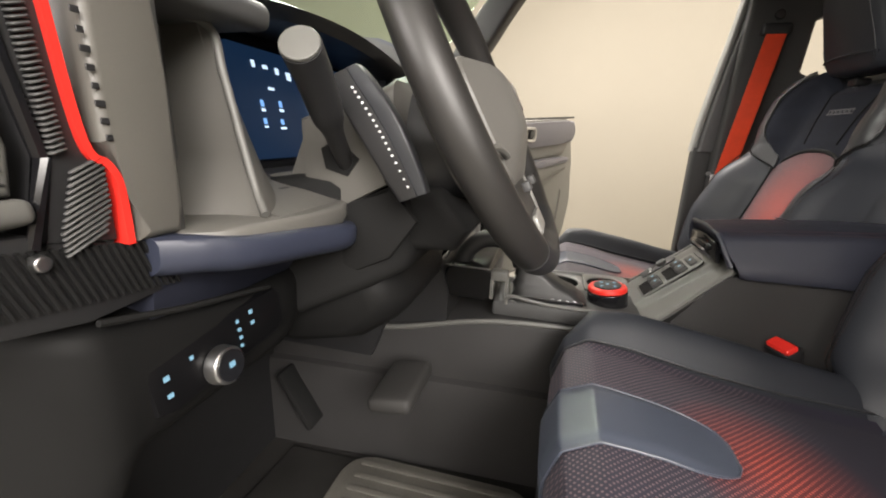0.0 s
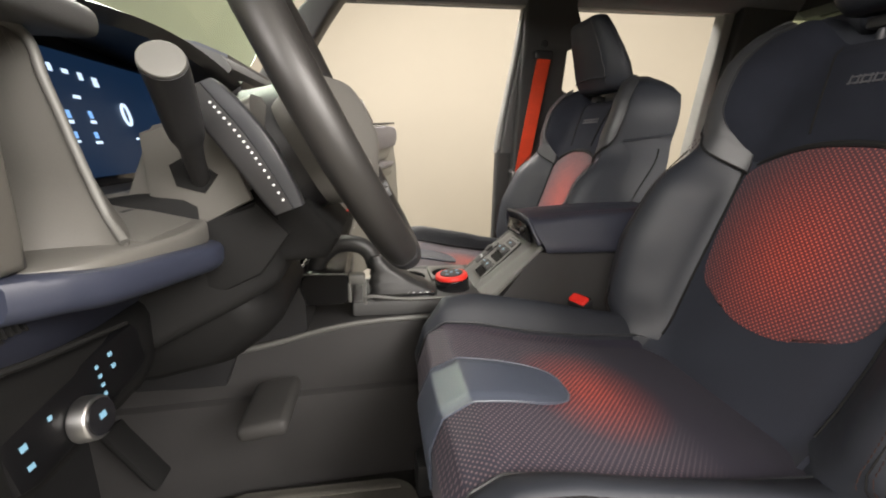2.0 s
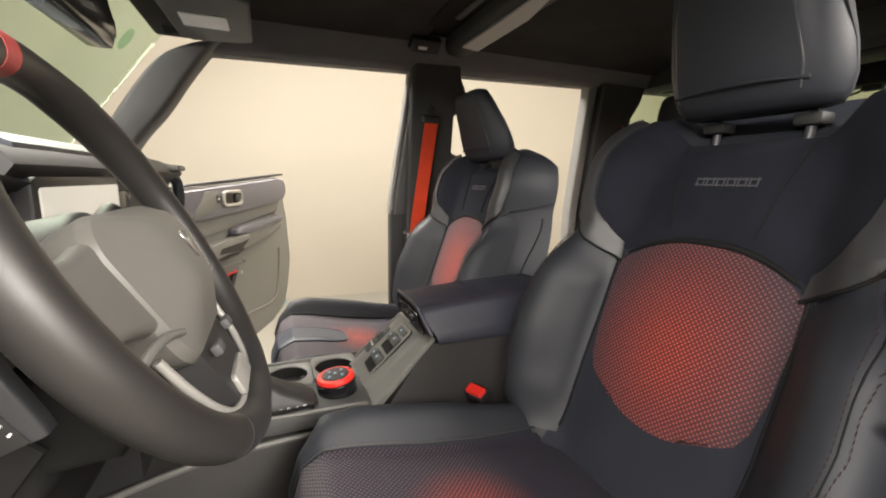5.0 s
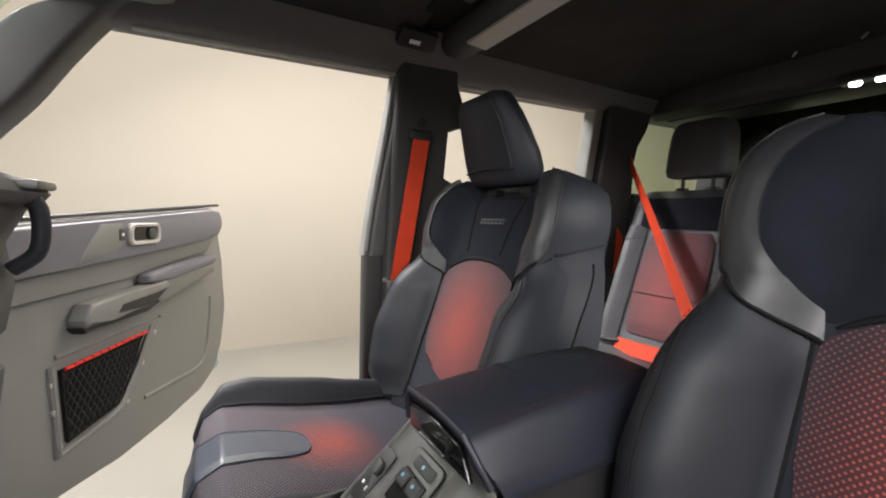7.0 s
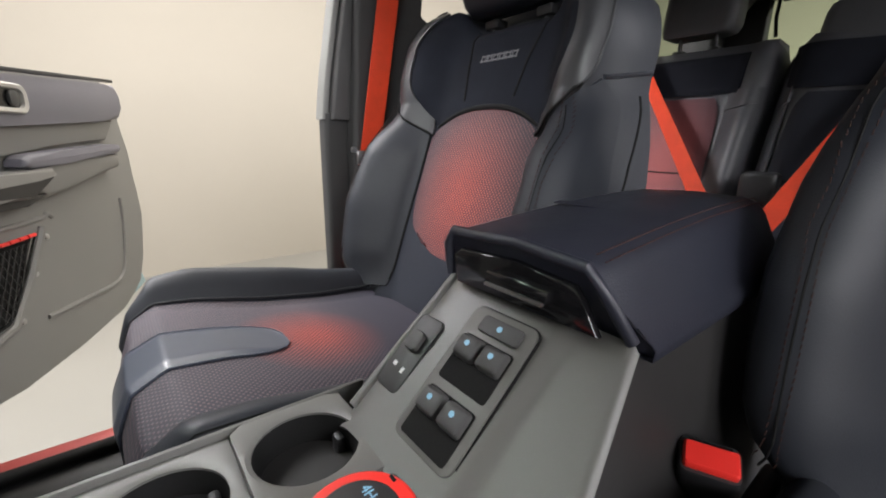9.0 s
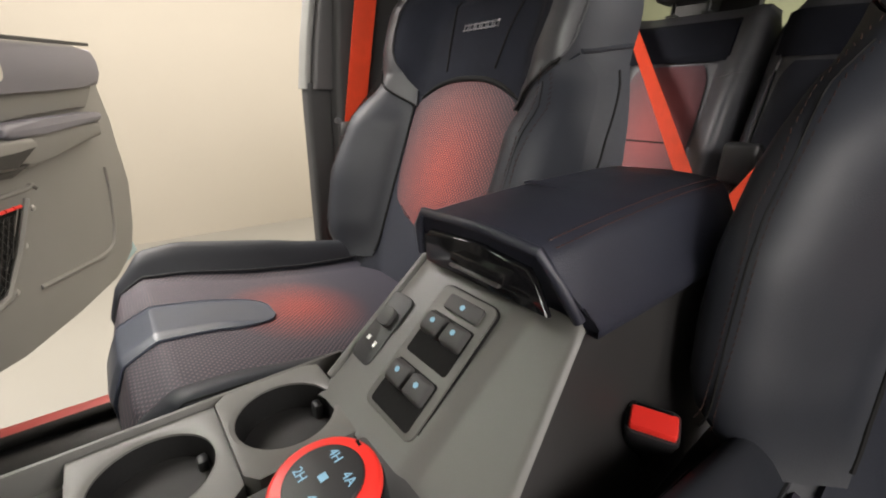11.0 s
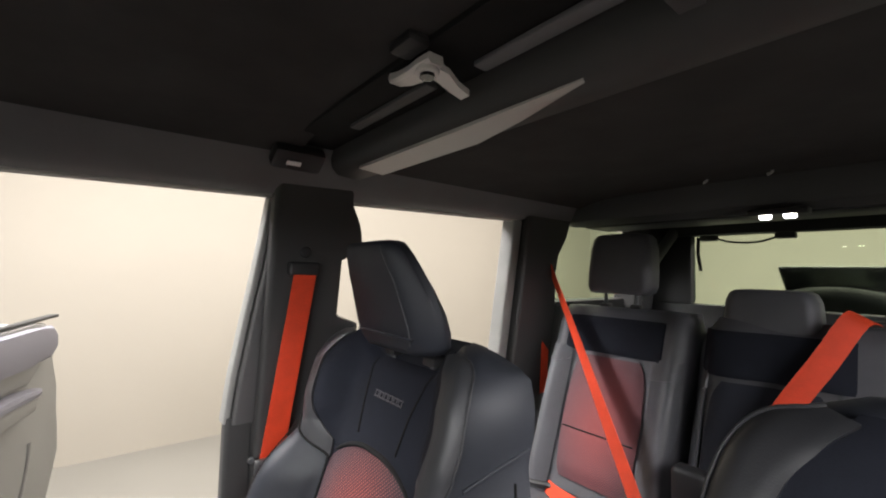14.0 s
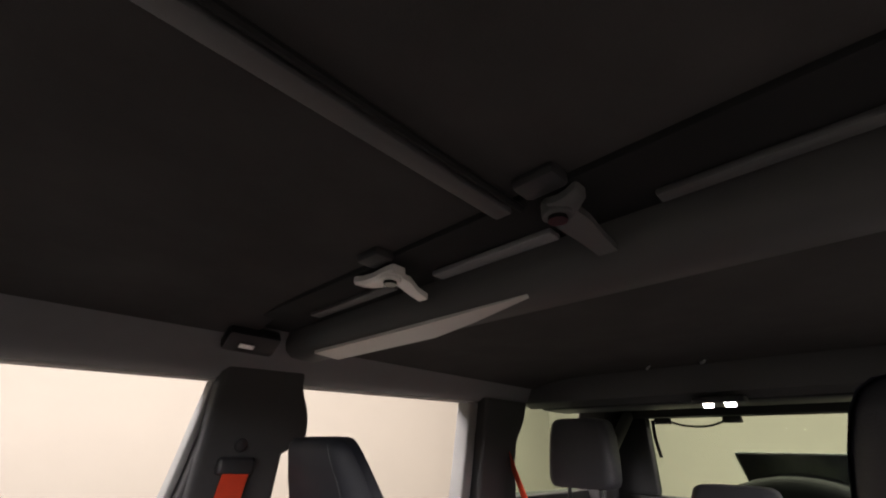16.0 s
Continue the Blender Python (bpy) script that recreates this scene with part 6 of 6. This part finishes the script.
def rear_back(name, y0, y1, ins, label, red):
    st = thing(name, (1.2, (y0 + y1) / 2, 0.95), label, "car seat", "rear seats")
    zs = list(np.linspace(0.97, 1.48, 22)) + [1.497, 1.508, 1.513]
    core = []
    for z in zs:
        k = 0.5 * (y1 - y0) * (1 - 0.10 * sstep(1.44, 1.515, z))
        c = (y0 + y1) / 2
        core.append([rear_pt(c + k * u, z, y0, y1, -0.005) for u in np.linspace(-1, 1, 21)] + [Vector((rx(z) + 0.11, c + k * u, z - 0.004)) for u in np.linspace(1, -1, 9)])
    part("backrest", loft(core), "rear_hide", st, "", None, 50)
    a, b = ins
    w = b - a
    part("insert", patch(lambda u, v: rear_pt(a + w * (0.5 + (u - 0.5) * (0.92 + 0.10 * math.sin(math.pi * v) - 0.14 * max(0.0, (v - 0.86) / 0.14) ** 2 - 0.10 * max(0.0, (0.10 - v) / 0.10) ** 2)), 1.035 + 0.335 * v, y0, y1, 0.002 + puff(u, v, 0.006, 0.10)), 20, 26, 0.008, side=-1), "rear_insert" if red else "navy", st, "dull red cloth insert" if red else "dark cloth insert", None, 60)
    part("insert_seam", tube([rear_pt(a + w * u, 1.165, y0, y1, 0.0085) for u in np.linspace(0.03, 0.97, 12)], 0.0022, 6), "rubber", st)
    part("top_panel", patch(lambda u, v: rear_pt(a - 0.03 + (w + 0.06) * u, 1.380 + 0.105 * v, y0, y1, 0.002 + puff(u, v, 0.005, 0.12)), 20, 10, 0.008, side=-1), "suede", st, "black suede top panel", None, 60)
    for lo, hi in ((y0 + 0.012, a - 0.010), (b + 0.010, y1 - 0.012)):
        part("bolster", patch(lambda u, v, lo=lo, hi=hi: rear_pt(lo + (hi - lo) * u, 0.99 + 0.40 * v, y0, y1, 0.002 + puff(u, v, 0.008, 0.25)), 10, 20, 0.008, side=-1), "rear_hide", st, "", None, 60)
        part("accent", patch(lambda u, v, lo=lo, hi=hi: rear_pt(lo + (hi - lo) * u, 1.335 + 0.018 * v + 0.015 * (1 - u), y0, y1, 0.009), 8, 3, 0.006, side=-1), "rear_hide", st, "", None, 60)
    part("lower_frame", tube([rear_pt(y, 1.0, y0, y1, 0.004) for y in np.linspace(y0 + 0.03, y1 - 0.03, 14)], 0.008, 8), "plastic", st)
    return st


def rear_headrest(st, y, z0, h, w, x0):
    rows = []
    for k, f in enumerate([0, 0.03, 0.12, 0.4, 0.75, 0.92, 0.985, 1.0]):
        g = [0.80, 0.93, 1.0, 1.0, 0.96, 0.88, 0.76, 0.60][k]
        rows.append([(x0 + 0.05 + 0.10 * h * f + b, y + a, z0 + h * f) for a, b in rrect(w * g, 0.095 * (0.75 + 0.25 * g), 0.026, 5)])
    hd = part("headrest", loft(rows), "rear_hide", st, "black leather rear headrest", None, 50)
    for s in (1, -1):
        part("post", cyl(0.006, 0.006, 0.07, (x0 + 0.045, y + 0.05 * s, z0 - 0.03), n=12), "steel_dark", hd)
        part("post_collar", box((0.028, 0.032, 0.014), (x0 + 0.045, y + 0.05 * s, 1.516), 0.004), "plastic", hd)


r1 = rear_back("rear_car_seat", 0.185, 0.600, (0.285, 0.510), "black leather rear seat back with dull red insert", True)
rear_headrest(r1, 0.422, 1.556, 0.190, 0.205, 1.325)
r2 = rear_back("rear_bench_back", -0.560, 0.172, (-0.09, 0.128), "black leather rear bench back beside the folding seat", False)
rear_headrest(r2, 0.035, 1.478, 0.108, 0.190, 1.312)
rear_headrest(r2, -0.365, 1.545, 0.190, 0.205, 1.325)
part("arm_strap", strap([(1.175, 0.10, 1.22), (1.168, 0.10, 1.16), (1.170, 0.10, 1.12)], 0.02, (0, 1, 0)), "rubber", r2)
bench = thing("rear_cushion", (0.95, C, 0.85), "black leather rear seat cushion", "car seat", "rear seats")


def bench_row(x, y0, y1):
    z = table(x, [(0.70, 0.90), (0.705, 0.955), (0.73, 0.985), (0.80, 1.0), (0.95, 0.998), (1.16, 0.975)])
    return [(x, y0, z - 0.03), (x, y0 + 0.012, z - 0.008), (x, y0 + 0.04, z), (x, (y0 + y1) / 2, z - 0.006), (x, y1 - 0.04, z), (x, y1 - 0.012, z - 0.008), (x, y1, z - 0.03), (x + 0.02, y1, 0.86), (x + 0.02, y0, 0.86)]


for y0, y1 in ((0.19, 0.60), (-0.56, 0.178)):
    part("seat_pad", loft([bench_row(x, y0, y1) for x in (0.70, 0.705, 0.715, 0.73, 0.76, 0.80, 0.87, 0.95, 1.05, 1.16)]), "rear_hide", bench)
part("piping_line", tube([(0.80, y, 1.002) for y in np.linspace(0.22, 0.57, 12)], 0.003, 6), "rubber", bench)
part("riser", box((0.40, 1.12, 0.18), (0.95, C, 0.77), 0.02), "carpet", bench)

# ---- seat belts ----
fb = thing("front_seat_belt", (0.40, 0.66, 0.75), "orange seat belt webbing on the door pillar", "seat belt", "seat belts")


def fby(z):
    return 0.621 + (1.592 - z) * 0.118


part("webbing", strap([(0.420 - 0.10 * (1.592 - z), fby(z), z) for z in np.linspace(1.612, 0.93, 14)], 0.048, (1, 0, 0.05)), "belt", fb)
part("guide_loop", box((0.068, 0.022, 0.030), (0.420, 0.628, 1.612), 0.007, 3), "plastic", fb, "black belt guide")
part("guide_bolt", cyl(0.013, 0.012, 0.02, (0.422, 0.632, 1.648), (90, 0, 0), 20, 0.003), "plastic", fb)
part("height_slide", box((0.034, 0.014, 0.16), (0.424, 0.640, 1.66), 0.005), "plastic", fb)
part("tongue", box((0.030, 0.006, 0.03), (0.362, fby(1.20) - 0.006, 1.205), 0.002), "steel", fb, "bright belt tongue")
part("stop_button", cyl(0.006, 0.006, 0.008, (0.34, fby(1.22) - 0.004, 1.222), (90, 0, 0), 14), "steel", fb)
part("anchor", box((0.05, 0.014, 0.05), (0.345, 0.665, 0.955), 0.006), "red", fb, "orange cover at the lower anchor")
db = copy_thing(fb, pose(0.40, -0.612, 0.75) @ pose(0, 0, 0, 0, 0, 0))
db.scale = (1, -1, 1)
rb = thing("rear_seat_belt", (1.2, 0.62, 0.95), "orange rear seat belt drawn across the seat", "seat belt", "seat belts")
SB = [(1.296, 0.644, 1.646), (1.215, 0.50, 1.46), (1.10, 0.305, 1.21), (1.032, 0.186, 1.055)]
part("shoulder_strap", strap(smooth_path(SB, 5), 0.047, [Vector((0.62, 0.68, -0.15)).lerp(Vector((0.30, 0.75, -0.45)), sstep(0, 14, k)) for k in range(16)]), "belt", rb)
part("lap_strap", strap(smooth_path([(1.034, 0.186, 1.035), (1.06, 0.33, 1.012), (1.10, 0.47, 0.995), (1.165, 0.60, 0.978)], 5), 0.047, (0.4, 0, 0.9)), "belt", rb)
part("pillar_strap", strap([(1.305, 0.650, 1.640), (1.305, 0.662, 1.45), (1.300, 0.668, 1.20)], 0.045, (1, 0.1, 0)), "belt", rb)
part("guide_loop", box((0.060, 0.030, 0.030), (1.302, 0.650, 1.655), 0.008, 3), "plastic", rb, "black belt guide")
part("tongue", box((0.05, 0.03, 0.008), (1.028, 0.176, 1.038), 0.002), "steel", rb)
buckle("seat_belt_buckle", (1.03, 0.155, 1.020), (-0.2, -0.6, 0.9), "black rear belt buckle with a red button")
mb = thing("middle_seat_belt", (1.2, 0.0, 0.95), "orange belt over the rear bench back", "seat belt", "seat belts")
part("shoulder_strap", strap(smooth_path([(1.345, -0.135, 1.530), (1.296, -0.118, 1.532), (1.245, -0.075, 1.445), (1.19, -0.015, 1.33), (1.10, 0.06, 1.15), (1.04, 0.11, 1.03)], 5), 0.045, (0.0, 0.8, 0.45)), "belt", mb)
part("bezel", box((0.05, 0.10, 0.012), (1.36, -0.14, 1.522), 0.004), "plastic", mb)
part("buckle_block", box((0.05, 0.075, 0.10), (1.135, 0.135, 1.135), 0.012, 3), "plastic", mb, "black release block")

# ---- roof fittings ----
def roof_latch(y, s, reach=1.0, tail=1.0):
    lt = thing("roof_latch", (0.369, y, 1.87), "grey metal roof panel latch lever", "latch", "roof latches")
    m = Matrix.Translation((0.369, y, 1.845))
    part("lever", loft([[(a, y1 * s * reach, z + c) for a, c in [(-w, 0.004), (-w * 0.7, 0.0), (w * 0.7, 0.0), (w, 0.004), (w * 0.9, 0.012), (-w * 0.9, 0.012)]] for y1, z, w in [(-0.016, 0.0, 0.011), (0.0, -0.003, 0.016), (0.02, -0.004, 0.015), (0.045, -0.001, 0.013), (0.070, 0.006, 0.010), (0.076, 0.010, 0.006)]]), "latch" if reach == 1 else "soft", lt, "", m)
    part("arm", loft([[(x * tail, w * tail * k + dy * s, z * tail + c) for k, c in [(-1, 0.002), (1, 0.002), (1, 0.010), (-1, 0.010)]] for x, z, w, dy in [(0.0, -0.002, 0.012, 0), (0.025, -0.004, 0.012, 0.002), (0.045, -0.010, 0.009, 0.006), (0.066, -0.014, 0.008, 0.008)]]), "latch" if reach == 1 else "soft", lt, "", m)
    part("pivot", cyl(0.014, 0.014, 0.016, (0, 0, 0.002), n=28, bevel=0.002), "latch" if reach == 1 else "soft", lt, "", m)
    part("pivot_hole", cyl(0.0090, 0.0090, 0.006, (0, 0, -0.007), n=24), "gloss", lt, "dark bolt recess", m)
    part("bracket", box((0.030, 0.044, 0.016), (-0.026, 0.0, 0.020), 0.006), "plastic", lt, "", m)
    return lt


roof_latch(0.130, 1)
# Second latch takes darker trim colour, painting the deeper shade on its side.
roof_latch(-0.110, -1, 0.35, 1.25)
ld = thing("reading_lamp", (1.38, 0.02, 1.78), "rear roof lamp with two lit lenses", "lamp")
part("base", box((0.05, 0.12, 0.016), (1.382, 0.022, 1.780), 0.004), "plastic", ld)
for y in (0.047, -0.002):
    part("lens", loft([[(1.376 + b, y + a, z) for a, b in rrect(0.026 * k, 0.011 * k, 0.005 * k, 4)] for z, k in ((1.775, 1.0), (1.766, 0.96), (1.763, 0.8))]), "lamp", ld, "lit white lens")
gh = thing("roof_clip", (0.37, 0.56, 1.82), "black roof clip with a pale sticker", "clip")
part("block", box((0.10, 0.05, 0.03), (0.375, 0.565, 1.832), 0.008, rot=(-35, 0, 0)), "plastic", gh)
part("sticker", box((0.028, 0.010, 0.002), (0.365, 0.5565, 1.8165), 0.0005, 1, rot=(-40, 0, 0)), "white", gh, "pale sticker")
for y in (0.16, 0.02):
    hk = solo("roof_hook", tube(smooth_path([(1.33, y, 1.884), (1.325, y, 1.872), (1.335, y + 0.01, 1.868), (1.345, y + 0.012, 1.874)], 4), 0.003, 8), "steel", "small bright wire hook under the roof", "hook", "roof hooks")
visor = thing("sun_visor", (-0.22, 0.36, 1.765), "grey sun visor with a lit vanity panel", "sun visor")
part("board", prism([(-0.300, 0.235), (-0.290, 0.54), (-0.265, 0.565), (-0.150, 0.545), (-0.122, 0.522), (-0.118, 0.26), (-0.14, 0.235)], 1.757, 1.775, "z", 0.007, 3), "soft", visor)
part("vanity_panel", prism(rrect(0.095, 0.085, 0.004, 3, -0.217, 0.400), 1.755, 1.758, "z", 0.0008), "white", visor, "pale vanity panel")
mirror = thing("rear_view_mirror", (-0.37, 0.0, 1.60), "black rear-view mirror under the windscreen top", "mirror")
part("shell", prism(rrect(0.25, 0.074, 0.026, 6, 0.015, 1.646), -0.352, -0.320, "x", 0.010, 3), "gloss", mirror)
part("stem", tube([(-0.352, 0.015, 1.655), (-0.40, 0.015, 1.70), (-0.42, 0.015, 1.77)], 0.014, 10), "plastic", mirror)
st = solo("windscreen_sticker", prism(rrect(0.06, 0.06, 0.0299, 8, 0.0, 0.0), -0.0004, 0.0004, "z", 0), "sticker", "round pale green sticker on the windscreen", "sticker", m=Matrix.Translation((-0.405, 0.545, 1.735)) @ Vector((0.8, 0.05, -0.6)).to_track_quat("Z", "Y").to_matrix().to_4x4())

# ---- behind the rear window ----
brace = solo("roll_bar_brace", tube([(1.80, 0.52, 1.66), (1.97, 0.50, 1.80)], 0.022, 12), "soft", "grey roll bar brace at the rear corner", "roll bar")
strapw = solo("hanging_strap", strap([(1.955, 0.40, 1.775), (1.955, 0.402, 1.71), (1.955, 0.392, 1.64)], 0.012, (0, 1, 0), 0.004), "rubber", "thin black strap hanging by the rear window", "strap")
wire = solo("window_wire", tube(smooth_path([(1.95, 0.34, 1.770), (1.95, 0.28, 1.752), (1.95, 0.20, 1.750), (1.95, 0.13, 1.772)], 6), 0.004, 6), "rubber", "black heater wire on the rear window", "wire")
for y in (0.36, 0.12):
    solo("window_clip", box((0.03, 0.06, 0.022), (1.95, y, 1.770), 0.005), "plastic", "black clip on the rear window", "clip", "rear window clips")
spare = thing("spare_wheel", (2.25, C, 0.75), "spare wheel on the tailgate below a stop lamp", "spare wheel")
ty = []
for k in range(48):
    a = 2 * math.pi * k / 48
    ty.append([(2.20 + b, C + (0.34 + c) * math.cos(a), 1.15 + (0.34 + c) * math.sin(a)) for c, b in rrect(0.20, 0.26, 0.05, 4)])
part("tyre", loft(ty, loop=True), "rubber", spare, "black off-road tyre")
part("rim", cyl(0.25, 0.25, 0.12, (2.20, C, 1.15), (0, 90, 0), 40, 0.01), "soft", spare)
part("stop_lamp", prism([(0.205, 1.668), (-0.160, 1.668), (-0.150, 1.53), (0.170, 1.53)], 2.22, 2.30, "x", 0.012, 3), "gloss", spare, "dark stop lamp bar")
part("lamp_post", box((0.05, 0.10, 0.25), (2.25, C, 1.50), 0.01), "plastic", spare)
part("carrier", box((0.10, 0.30, 0.30), (2.10, C, 1.15), 0.02), "plastic", spare)
